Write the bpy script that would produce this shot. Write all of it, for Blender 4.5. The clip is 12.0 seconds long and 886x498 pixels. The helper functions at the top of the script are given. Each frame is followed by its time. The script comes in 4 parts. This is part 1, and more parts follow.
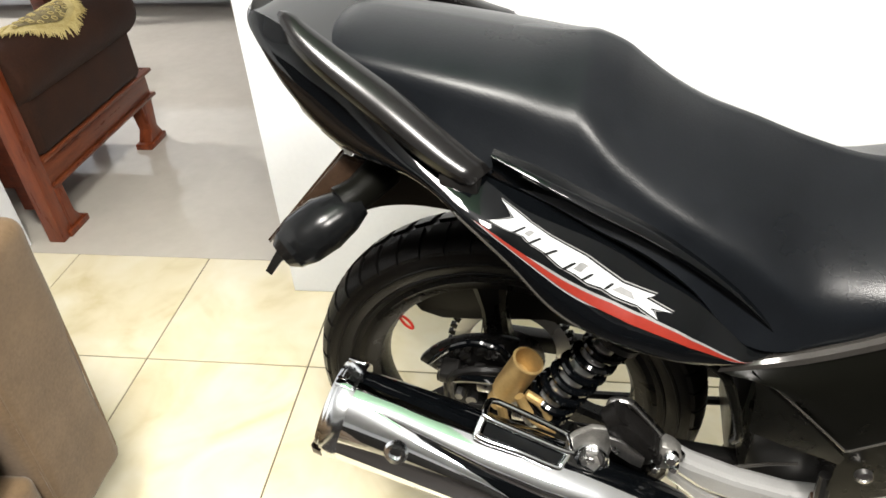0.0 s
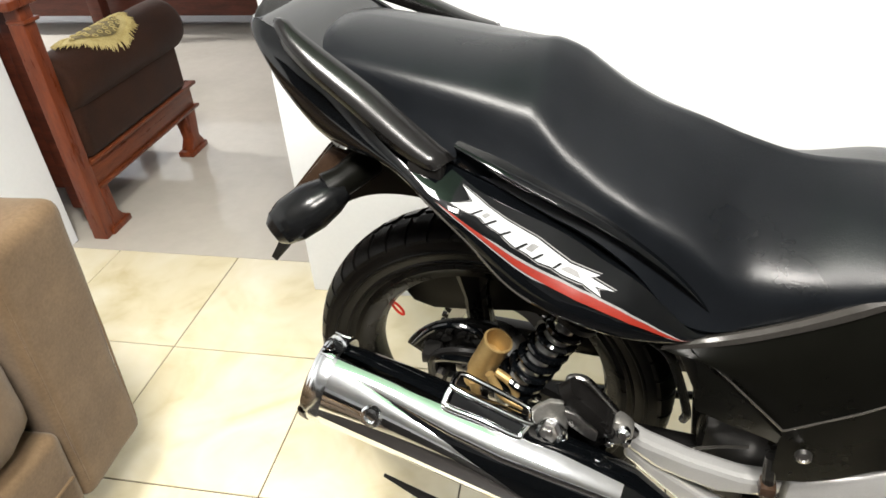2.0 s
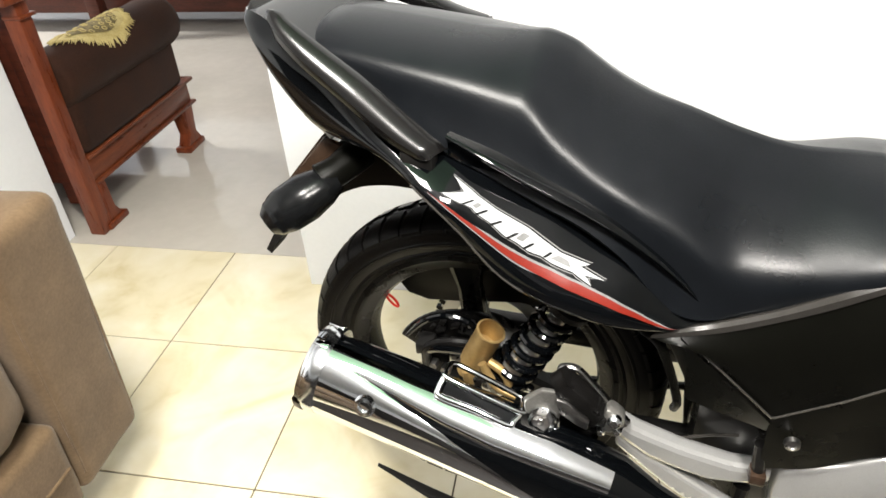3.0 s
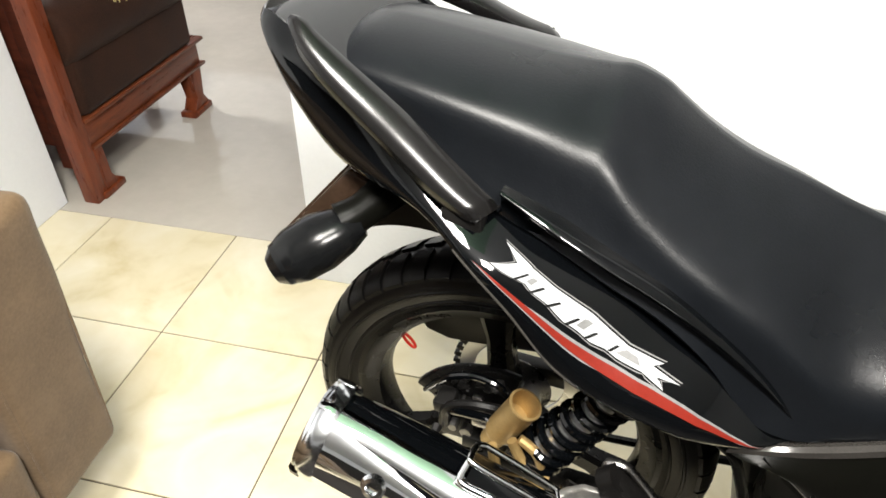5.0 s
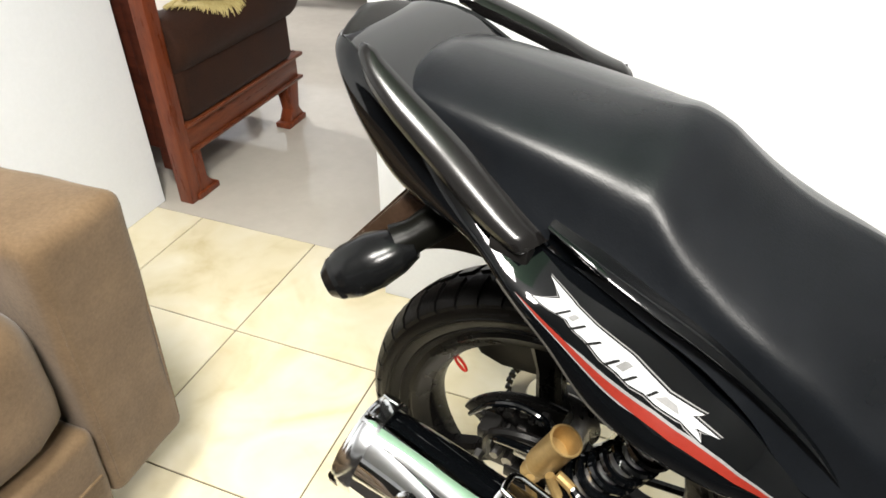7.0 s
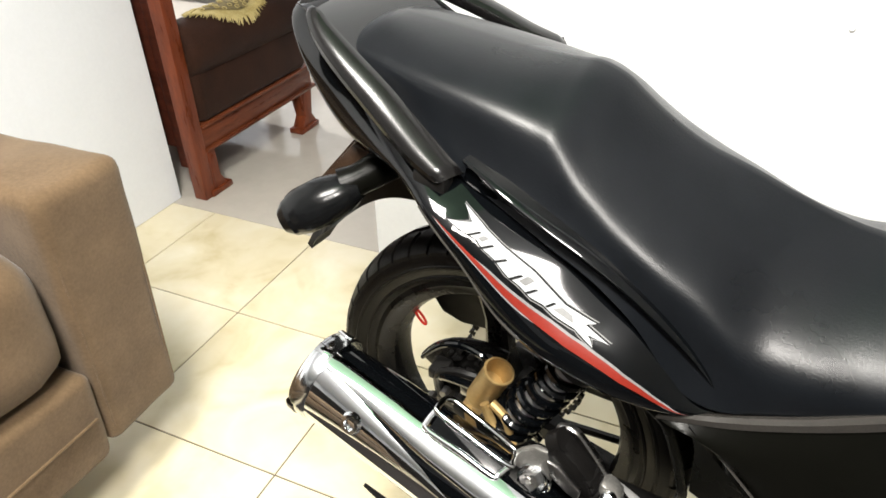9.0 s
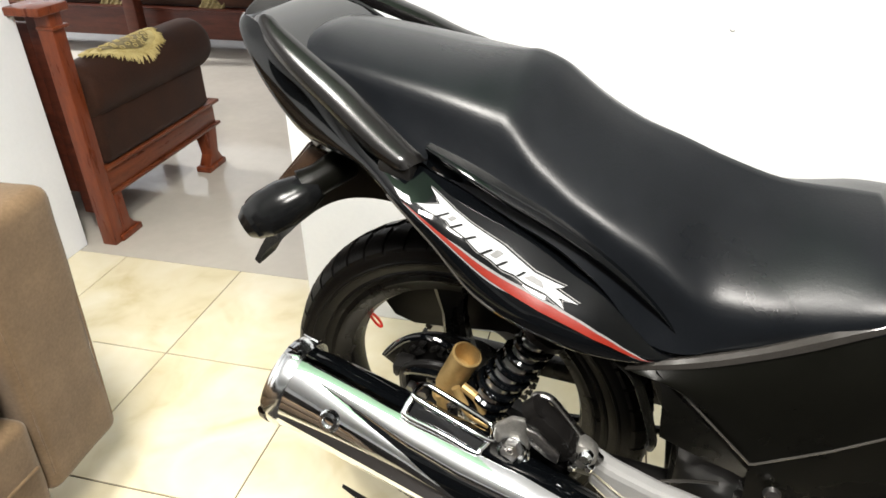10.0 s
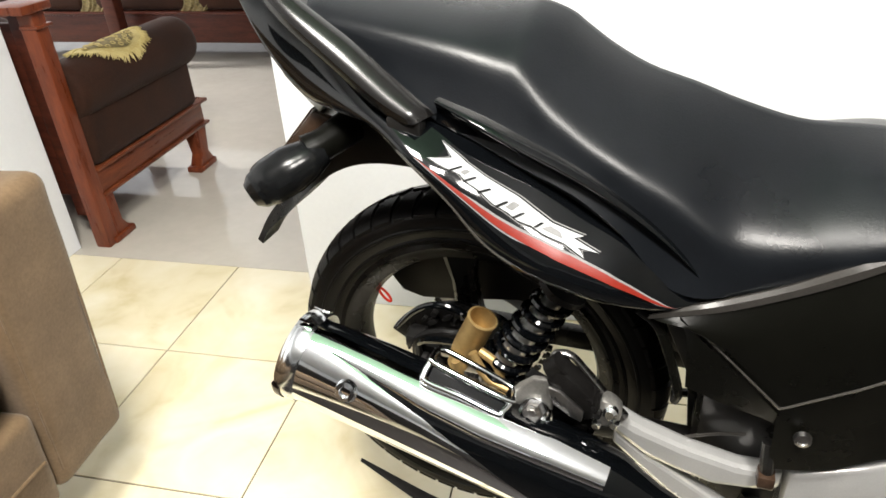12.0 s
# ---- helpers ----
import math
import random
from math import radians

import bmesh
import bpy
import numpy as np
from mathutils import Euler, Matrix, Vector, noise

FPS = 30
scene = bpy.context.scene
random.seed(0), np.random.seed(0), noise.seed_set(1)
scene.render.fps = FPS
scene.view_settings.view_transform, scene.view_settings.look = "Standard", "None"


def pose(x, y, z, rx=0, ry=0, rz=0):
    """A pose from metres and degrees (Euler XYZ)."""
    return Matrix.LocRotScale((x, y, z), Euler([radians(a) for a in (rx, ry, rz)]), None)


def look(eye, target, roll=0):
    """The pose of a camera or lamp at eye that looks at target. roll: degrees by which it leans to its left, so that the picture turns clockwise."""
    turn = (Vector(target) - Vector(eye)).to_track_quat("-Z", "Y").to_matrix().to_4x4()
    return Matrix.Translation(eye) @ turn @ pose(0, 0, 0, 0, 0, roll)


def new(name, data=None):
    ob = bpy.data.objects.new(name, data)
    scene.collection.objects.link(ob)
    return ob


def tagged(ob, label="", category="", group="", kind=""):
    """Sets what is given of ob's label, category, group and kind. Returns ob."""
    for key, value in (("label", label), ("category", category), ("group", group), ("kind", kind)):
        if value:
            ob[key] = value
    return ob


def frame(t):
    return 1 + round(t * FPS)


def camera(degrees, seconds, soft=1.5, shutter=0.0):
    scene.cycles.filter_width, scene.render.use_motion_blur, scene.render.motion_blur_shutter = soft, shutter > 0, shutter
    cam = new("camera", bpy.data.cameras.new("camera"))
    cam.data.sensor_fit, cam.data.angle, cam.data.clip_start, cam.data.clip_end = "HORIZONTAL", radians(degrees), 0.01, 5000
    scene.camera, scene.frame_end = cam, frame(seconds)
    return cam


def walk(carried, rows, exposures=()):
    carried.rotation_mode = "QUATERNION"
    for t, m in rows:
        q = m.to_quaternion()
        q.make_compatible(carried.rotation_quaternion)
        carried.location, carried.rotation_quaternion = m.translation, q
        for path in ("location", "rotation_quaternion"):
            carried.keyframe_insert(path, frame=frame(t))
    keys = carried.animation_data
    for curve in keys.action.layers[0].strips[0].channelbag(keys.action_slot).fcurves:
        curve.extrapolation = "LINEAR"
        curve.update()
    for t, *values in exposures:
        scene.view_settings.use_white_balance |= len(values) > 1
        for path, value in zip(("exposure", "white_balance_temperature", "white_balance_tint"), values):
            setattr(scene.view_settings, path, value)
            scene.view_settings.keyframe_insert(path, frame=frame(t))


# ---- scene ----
cam = camera(65.7, 12.0, soft=1.6)
PATH = [
    (0, (0.286, 0.164, 1.166), (0.064, 1.757, -0.022), -3.0),
    (0.5, (0.319, 0.141, 1.17), (0.023, 1.729, -0.009), -3.6),
    (1, (0.349, 0.123, 1.168), (0.007, 1.721, 0.015), -3.4),
    (1.5, (0.368, 0.101, 1.17), (0.0, 1.704, 0.032), -3.5),
    (2, (0.38, 0.084, 1.173), (0.03, 1.697, 0.042), -3.7),
    (2.5, (0.39, 0.074, 1.168), (0.038, 1.686, 0.037), -4.2),
    (4.5, (0.36, 0.143, 1.177), (0.032, 1.715, -0.015), -0.2),
    (5, (0.317, 0.239, 1.175), (-0.024, 1.785, -0.048), 0.5),
    (5.5, (0.294, 0.284, 1.17), (-0.054, 1.812, -0.072), 0.8),
    (6, (0.283, 0.298, 1.169), (-0.076, 1.823, -0.074), 1.1),
    (6.5, (0.3, 0.28, 1.178), (-0.172, 1.792, -0.043), 0.6),
    (8.5, (0.494, 0.158, 1.194), (-0.198, 1.695, 0.118), 0.0),
    (9, (0.493, 0.164, 1.159), (-0.186, 1.679, 0.044), -1.0),
    (9.5, (0.462, 0.133, 1.139), (-0.075, 1.742, 0.079), -1.1),
    (10, (0.444, 0.083, 1.13), (0.017, 1.745, 0.103), -1.0),
    (10.5, (0.444, 0.052, 1.121), (0.068, 1.75, 0.133), -0.8),
    (11, (0.45, 0.032, 1.114), (0.094, 1.74, 0.137), -0.9),
    (11.5, (0.444, 0.032, 1.104), (0.094, 1.742, 0.128), -1.3),
    (12, (0.42, 0.067, 1.08), (0.018, 1.738, 0.057), -3.2),
]
walk(cam, [(t, look(eye, target, roll)) for t, eye, target, roll in PATH])

# ---------------------------------------------------------------- light
world = bpy.data.worlds.new("world")
scene.world = world
world.use_nodes = True
world.node_tree.nodes["Background"].inputs[0].default_value = (0.75, 0.85, 1.0, 1)
world.node_tree.nodes["Background"].inputs[1].default_value = 0.05
scene.view_settings.exposure = 0.0


def area_lamp(name, place, target, sx, sy, power, colour):
    data = bpy.data.lights.new(name, "AREA")
    data.shape, data.size, data.size_y, data.energy, data.color = "RECTANGLE", sx, sy, power, colour
    ob = new(name, data)
    ob.matrix_world = look(place, target)
    return ob


def point_lamp(name, place, power, colour):
    data = bpy.data.lights.new(name, "POINT")
    data.energy, data.color, data.shadow_soft_size = power, colour, 0.06
    ob = new(name, data)
    ob.location = place
    return ob


for lamp_x, lamp_y, power in ((0.10, 0.12, 57), (0.80, -0.40, 61)):
    area_lamp("ceiling_fitting_front_room", (lamp_x, lamp_y, 2.30), (lamp_x, lamp_y + 0.03, 0.0), 0.42, 0.42, power, (1.0, 0.955, 0.89))
    # added fill light: brightens the ceiling that the chrome mirrors
    point_lamp("ceiling_fill_front_room", (lamp_x, lamp_y, 2.10), 0.45 * power, (1.0, 0.955, 0.89))
area_lamp("tube_light_living_room", (-4.1, 3.3, 2.38), (-3.2, 3.1, 0.0), 0.15, 0.9, 185, (1.0, 0.98, 0.95))

# ---------------------------------------------------------------- materials


def nodes_of(name):
    m = bpy.data.materials.new(name)
    m.use_nodes = True
    nt = m.node_tree
    return m, nt, nt.nodes["Principled BSDF"]


def put(nt, kind, **inputs):
    n = nt.nodes.new(kind)
    for k, v in inputs.items():
        n.inputs[k.replace("_", " ")].default_value = v
    return n


def surface(name, dark, light, rough=0.5, rough_var=0.1, metal=0.0, big=3.0, fine=60.0, bump=0.1, dist=0.002, coat=0.0, stretch=(1, 1, 1), sheen=0.0, ior=1.45, per_piece=0.0, spec=0.5):
    """Two scales of noise between two colours, with varying gloss and fine relief."""
    m, nt, p = nodes_of(name)
    tc = nt.nodes.new("ShaderNodeTexCoord")
    mp = nt.nodes.new("ShaderNodeMapping")
    mp.inputs["Scale"].default_value = stretch
    nt.links.new(tc.outputs["Object"], mp.inputs["Vector"])
    vec = mp.outputs["Vector"]
    if per_piece:
        info = nt.nodes.new("ShaderNodeObjectInfo")
        mul = nt.nodes.new("ShaderNodeMath")
        mul.operation = "MULTIPLY"
        mul.inputs[1].default_value = per_piece
        nt.links.new(info.outputs["Random"], mul.inputs[0])
        add = nt.nodes.new("ShaderNodeVectorMath")
        add.operation = "ADD"
        nt.links.new(vec, add.inputs[0])
        nt.links.new(mul.outputs[0], add.inputs[1])
        vec = add.outputs[0]
    a = put(nt, "ShaderNodeTexNoise", Scale=big, Detail=5.0, Roughness=0.6)
    b = put(nt, "ShaderNodeTexNoise", Scale=fine, Detail=4.0, Roughness=0.6)
    for n in (a, b):
        nt.links.new(vec, n.inputs["Vector"])
    mixf = put(nt, "ShaderNodeMath")
    mixf.operation = "MULTIPLY_ADD"
    mixf.inputs[1].default_value = 0.35
    nt.links.new(b.outputs[0], mixf.inputs[0])
    sc = put(nt, "ShaderNodeMath")
    sc.operation = "MULTIPLY"
    sc.inputs[1].default_value = 0.65
    nt.links.new(a.outputs[0], sc.inputs[0])
    nt.links.new(sc.outputs[0], mixf.inputs[2])
    ramp = nt.nodes.new("ShaderNodeValToRGB")
    ramp.color_ramp.elements[0].position, ramp.color_ramp.elements[1].position = 0.35, 0.65
    ramp.color_ramp.elements[0].color, ramp.color_ramp.elements[1].color = (*dark, 1), (*light, 1)
    nt.links.new(mixf.outputs[0], ramp.inputs[0])
    nt.links.new(ramp.outputs[0], p.inputs["Base Color"])
    rr = put(nt, "ShaderNodeMapRange")
    rr.inputs[3].default_value, rr.inputs[4].default_value = max(0.02, rough - rough_var), min(1.0, rough + rough_var)
    rr.inputs[1].default_value, rr.inputs[2].default_value = 0.3, 0.7
    nt.links.new(a.outputs[0], rr.inputs[0])
    nt.links.new(rr.outputs[0], p.inputs["Roughness"])
    p.inputs["Metallic"].default_value = metal
    p.inputs["Coat Weight"].default_value = coat
    p.inputs["Coat Roughness"].default_value = 0.04
    p.inputs["Sheen Weight"].default_value = sheen
    p.inputs["IOR"].default_value = ior
    p.inputs["Specular IOR Level"].default_value = spec
    if bump:
        bp = put(nt, "ShaderNodeBump", Strength=bump, Distance=dist)
        nt.links.new(b.outputs[0], bp.inputs["Height"])
        nt.links.new(bp.outputs[0], p.inputs["Normal"])
    return m


def marble_tile():
    """Glazed cream tile with soft yellow veins that differ from tile to tile."""
    m, nt, p = nodes_of("glazed_cream_tile")
    tc = nt.nodes.new("ShaderNodeTexCoord")
    info = nt.nodes.new("ShaderNodeObjectInfo")
    mul = put(nt, "ShaderNodeMath")
    mul.operation = "MULTIPLY"
    mul.inputs[1].default_value = 37.0
    nt.links.new(info.outputs["Random"], mul.inputs[0])
    add = nt.nodes.new("ShaderNodeVectorMath")
    add.operation = "ADD"
    nt.links.new(tc.outputs["Object"], add.inputs[0])
    nt.links.new(mul.outputs[0], add.inputs[1])
    a = put(nt, "ShaderNodeTexNoise", Scale=3.2, Detail=3.0, Roughness=0.5, Distortion=1.6)
    b = put(nt, "ShaderNodeTexNoise", Scale=9.0, Detail=4.0, Roughness=0.55, Distortion=0.8)
    for n in (a, b):
        nt.links.new(add.outputs[0], n.inputs["Vector"])
    ramp = nt.nodes.new("ShaderNodeValToRGB")
    e = ramp.color_ramp.elements
    e[0].position, e[0].color = 0.32, (0.60, 0.515, 0.305, 1)
    e[1].position, e[1].color = 0.68, (0.79, 0.735, 0.585, 1)
    x = e.new(0.47)
    x.color = (0.725, 0.65, 0.455, 1)
    mix = put(nt, "ShaderNodeMath")
    mix.operation = "MULTIPLY_ADD"
    mix.inputs[1].default_value = 0.3
    sc = put(nt, "ShaderNodeMath")
    sc.operation = "MULTIPLY"
    sc.inputs[1].default_value = 0.7
    nt.links.new(a.outputs[0], sc.inputs[0])
    nt.links.new(b.outputs[0], mix.inputs[0])
    nt.links.new(sc.outputs[0], mix.inputs[2])
    nt.links.new(mix.outputs[0], ramp.inputs[0])
    nt.links.new(ramp.outputs[0], p.inputs["Base Color"])
    p.inputs["Roughness"].default_value = 0.16
    bp = put(nt, "ShaderNodeBump", Strength=0.04, Distance=0.002)
    nt.links.new(b.outputs[0], bp.inputs["Height"])
    nt.links.new(bp.outputs[0], p.inputs["Normal"])
    return m


M_TILE = marble_tile()
M_GROUT = surface("dark_grout", (0.05, 0.038, 0.025), (0.10, 0.08, 0.05), 0.9, fine=120)
M_GREYFLOOR = surface("polished_grey_floor", (0.50, 0.465, 0.41), (0.57, 0.53, 0.47), 0.08, 0.03, big=2.2, fine=20, bump=0.01)
M_WALL = surface("white_wall_paint", (0.77, 0.79, 0.825), (0.82, 0.84, 0.875), 0.75, big=2.0, fine=90, bump=0.08)
# dark colour for unseen surfaces added only to be mirrored as dark bands
M_REFLDARK = surface("dark_reflection_surround", (0.012, 0.010, 0.009), (0.022, 0.018, 0.016), 0.6, big=2.0, fine=90, bump=0.08)
M_CEIL = surface("pale_green_ceiling", (0.38, 0.64, 0.44), (0.43, 0.69, 0.49), 0.85, fine=90, bump=0.05)
M_SOFA = surface("brown_suede_cloth", (0.100, 0.065, 0.035), (0.165, 0.110, 0.063), 0.9, 0.05, big=9.0, fine=170, bump=0.35, dist=0.0012, sheen=0.15, spec=0.15)
M_WOOD = surface("red_stained_wood", (0.085, 0.018, 0.0065), (0.215, 0.050, 0.017), 0.32, 0.08, big=6.0, fine=40, bump=0.12, coat=0.08, spec=0.4, stretch=(6, 6, 0.8))
M_WOODH = surface("red_stained_wood_rail", (0.072, 0.018, 0.008), (0.185, 0.050, 0.019), 0.32, 0.08, big=6.0, fine=40, bump=0.12, coat=0.08, spec=0.4, stretch=(6, 0.8, 6))
M_CUSHION = surface("dark_brown_velvet", (0.018, 0.0065, 0.0035), (0.044, 0.017, 0.009), 0.85, big=5, fine=200, bump=0.3, sheen=0.05, spec=0.2)
M_DOILY = surface("yellow_fringed_cloth", (0.40, 0.31, 0.11), (0.60, 0.50, 0.23), 0.9, big=20, fine=160, bump=0.6)
M_DOILYMID = surface("olive_patterned_cloth", (0.06, 0.048, 0.02), (0.27, 0.21, 0.09), 0.9, big=60, fine=160, bump=0.6)
M_SEAT = surface("black_seat_vinyl", (0.0034, 0.0041, 0.0052), (0.0061, 0.0072, 0.0090), 0.30, 0.05, big=7, fine=420, bump=0.3, dist=0.0006, spec=0.30)
M_GLOSS = surface("glossy_black_paint", (0.0012, 0.0015, 0.0018), (0.002, 0.0024, 0.003), 0.06, 0.02, big=3, fine=300, bump=0.0, spec=0.5)
M_GRAB = surface("dark_grey_grab_paint", (0.0036, 0.0034, 0.0034), (0.0066, 0.0061, 0.0060), 0.22, 0.04, big=8, fine=900, bump=0.04, dist=0.0004, spec=0.5)
M_PLASTIC = surface("black_matt_plastic", (0.007, 0.0068, 0.0065), (0.014, 0.0135, 0.013), 0.30, 0.08, big=9, fine=500, bump=0.15, spec=0.15)
M_GUARD = surface("grey_black_plastic", (0.006, 0.0055, 0.0052), (0.011, 0.0105, 0.010), 0.40, 0.08, big=9, fine=400, bump=0.1, spec=0.2)
M_COVER = surface("dark_satin_cover", (0.0020, 0.0020, 0.0015), (0.0040, 0.0040, 0.0031), 0.30, 0.06, big=5, fine=600, bump=0.08, spec=0.16)
M_RUBBER = surface("black_tyre_rubber", (0.0026, 0.0024, 0.0023), (0.0054, 0.0050, 0.0048), 0.36, 0.12, big=14, fine=260, bump=0.2, spec=0.16)
M_RIM = surface("satin_black_rim", (0.0022, 0.0022, 0.0022), (0.0055, 0.0052, 0.0050), 0.28, 0.08, big=14, fine=200, bump=0.03, spec=0.16)
M_CHROME = surface("polished_chrome", (0.80, 0.82, 0.84), (0.88, 0.89, 0.90), 0.05, 0.02, metal=1.0, big=7, fine=150, bump=0.01)
M_BRUSHED = surface("brushed_steel_band", (0.66, 0.68, 0.70), (0.74, 0.76, 0.78), 0.16, 0.04, metal=1.0, big=9, fine=160, bump=0.01)
M_STEEL = surface("dull_steel", (0.24, 0.235, 0.23), (0.42, 0.41, 0.40), 0.30, 0.1, metal=1.0, big=25, fine=240, bump=0.1)
M_CASTING = surface("grey_cast_metal", (0.16, 0.158, 0.15), (0.30, 0.29, 0.27), 0.36, 0.1, metal=0.7, big=30, fine=320, bump=0.15)
M_ALU = surface("satin_aluminium", (0.56, 0.56, 0.55), (0.66, 0.66, 0.65), 0.27, 0.04, metal=0.6, big=6, fine=500, bump=0.03)
M_BRASS = surface("worn_brass", (0.31, 0.205, 0.080), (0.45, 0.310, 0.130), 0.46, 0.08, metal=0.6, big=30, fine=200, bump=0.1)
M_RED = surface("red_stripe_film", (0.135, 0.013, 0.008), (0.180, 0.018, 0.011), 0.30, 0.03, big=5, fine=200, bump=0.0, spec=0.2)
M_WHITE = surface("white_sticker_film", (0.30, 0.31, 0.32), (0.44, 0.45, 0.46), 0.5, 0.04, big=30, fine=200, bump=0.0, spec=0.15)
M_GREYSTK = surface("grey_sticker_film", (0.13, 0.13, 0.13), (0.20, 0.20, 0.20), 0.45, 0.04, big=20, fine=200, bump=0.0, spec=0.15)
M_BLACKSTK = surface("black_sticker_film", (0.004, 0.004, 0.004), (0.008, 0.008, 0.008), 0.5, 0.04, bump=0.0, spec=0.1)
M_LENS = surface("smoked_lens", (0.003, 0.0032, 0.0034), (0.006, 0.0064, 0.0068), 0.20, 0.04, bump=0.0, spec=0.25)
M_CLEAR = surface("clear_tail_lens", (0.45, 0.47, 0.45), (0.62, 0.63, 0.60), 0.12, 0.03, bump=0.0, coat=0.8)
M_DARKWOOD = surface("old_dark_red_wood", (0.030, 0.008, 0.005), (0.085, 0.022, 0.012), 0.36, 0.08, big=6.0, fine=40, bump=0.12, spec=0.3, stretch=(0.8, 6, 6))
M_PLATE = surface("dark_brown_plate", (0.022, 0.013, 0.008), (0.050, 0.030, 0.020), 0.26, 0.05, big=14, fine=200, bump=0.02, spec=0.2)
M_TRIM = surface("satin_brown_grey_trim", (0.026, 0.024, 0.022), (0.044, 0.041, 0.037), 0.20, 0.05, big=9, fine=500, bump=0.03, spec=0.6)
M_TAG = surface("red_plastic_tag", (0.45, 0.02, 0.012), (0.62, 0.04, 0.02), 0.3, 0.05, bump=0.0)

# ---------------------------------------------------------------- mesh helpers


def finish(name, bm, material, smooth=35, parent=None):
    me = bpy.data.meshes.new(name)
    bmesh.ops.recalc_face_normals(bm, faces=bm.faces)
    bm.to_mesh(me)
    bm.free()
    me.materials.append(material)
    if smooth:
        me.shade_smooth()
        me.set_sharp_from_angle(angle=radians(smooth))
    ob = new(name, me)
    if parent:
        ob.parent = parent
    return ob


def part(name, bm, material, parent, label="", smooth=35):
    ob = finish(name, bm, material, smooth, parent)
    return tagged(ob, label) if label else ob


def thing(name, label, category, place=None, group="", kind=""):
    ob = new(name)
    if place is not None:
        ob.matrix_basis = place
    return tagged(ob, label, category, group, kind)


def box(lo, hi, bevel=0.0, segs=2, bm=None):
    """A box between two corners with rounded edges."""
    own = bmesh.new()
    lo, hi = Vector(lo), Vector(hi)
    bmesh.ops.create_cube(own, size=1, matrix=Matrix.Translation((lo + hi) / 2) @ Matrix.Diagonal((*(hi - lo), 1)))
    if bevel:
        bmesh.ops.bevel(own, geom=own.edges[:], offset=bevel, segments=segs, profile=0.5, affect="EDGES")
    return merge(bm, own)


def merge(bm, own):
    if bm is None:
        return own
    me = bpy.data.meshes.new("scratch")
    own.to_mesh(me)
    own.free()
    bm.from_mesh(me)
    bpy.data.meshes.remove(me)
    return bm


def grid(bm, rows, around=False, cap=False):
    """Faces between rows of points of one length; around: each row is a ring; cap: close the ends."""
    vs = [[bm.verts.new(p) for p in row] for row in rows]
    n = len(rows[0])
    for a, b in zip(vs, vs[1:]):
        for i in range(n if around else n - 1):
            j = (i + 1) % n
            bm.faces.new((a[i], a[j], b[j], b[i]))
    if cap:
        bm.faces.new(vs[0])
        bm.faces.new(vs[-1][::-1])
    return bm


def glide(points, n):
    """n + 1 points along a Catmull-Rom curve through the given points."""
    p = [Vector(q) for q in points]
    p = [2 * p[0] - p[1], *p, 2 * p[-1] - p[-2]]
    out = []
    last = len(p) - 3
    for k in range(n + 1):
        s = k / n * last
        i = min(int(s), last - 1)
        t = s - i
        a, b, c, d = p[i : i + 4]
        out.append(0.5 * (2 * b + (c - a) * t + (2 * a - 5 * b + 4 * c - d) * t * t + (3 * b - a - 3 * c + d) * t * t * t))
    return out


def tube(points, radius, n=8, steps=0, bm=None, cap=True, flat=1.0):
    """A rod along points; radius may be a list, one per point."""
    bm = bm or bmesh.new()
    pts = glide(points, steps) if steps else [Vector(p) for p in points]
    rs = radius if isinstance(radius, (list, tuple)) else [radius] * len(pts)
    if len(rs) != len(pts):
        rs = [float(np.interp(k / (len(pts) - 1), np.linspace(0, 1, len(rs)), rs)) for k in range(len(pts))]
    rows, side = [], None
    for k, q in enumerate(pts):
        way = (pts[min(k + 1, len(pts) - 1)] - pts[max(k - 1, 0)]).normalized()
        if side is None:
            side = way.cross(Vector((0, 0, 1)) if abs(way.z) < 0.9 else Vector((1, 0, 0))).normalized()
        side = (side - way * side.dot(way)).normalized()
        up = side.cross(way)
        rows.append([q + rs[k] * (math.cos(a) * side + flat * math.sin(a) * up) for a in (2 * math.pi * i / n for i in range(n))])
    return grid(bm, rows, True, cap)


def lathe(profile, axis_at, axis, n=24, bm=None, closed=False, cap=False):
    """Turns (radius, along) pairs round an axis."""
    bm = bm or bmesh.new()
    axis = Vector(axis).normalized()
    s = axis.cross(Vector((0, 0, 1)) if abs(axis.z) < 0.9 else Vector((1, 0, 0))).normalized()
    u = s.cross(axis)
    rows = [[Vector(axis_at) + axis * h + r * (math.cos(a) * s + math.sin(a) * u) for a in (2 * math.pi * i / n for i in range(n))] for r, h in profile]
    if closed:
        rows.append(rows[0])
    grid(bm, rows, True, cap)
    if closed:
        bmesh.ops.remove_doubles(bm, verts=bm.verts, dist=1e-6)
    return bm


def plate(outline, push, bm=None, bevel=0.0):
    """A flat outline of points, thickened by the vector push."""
    own = bmesh.new()
    a = [own.verts.new(Vector(p)) for p in outline]
    b = [own.verts.new(Vector(p) + Vector(push)) for p in outline]
    own.faces.new(a)
    own.faces.new(b[::-1])
    for i in range(len(a)):
        j = (i + 1) % len(a)
        own.faces.new((a[i], a[j], b[j], b[i]))
    if bevel:
        bmesh.ops.recalc_face_normals(own, faces=own.faces)
        bmesh.ops.bevel(own, geom=own.edges[:], offset=bevel, segments=2, profile=0.5, affect="EDGES")
    return merge(bm, own)


# ---------------------------------------------------------------- structure
X0, X1, Y0, YD, Y1, TOP = -1.173, 5.0, -3.4, 1.65, 5.2, 2.46

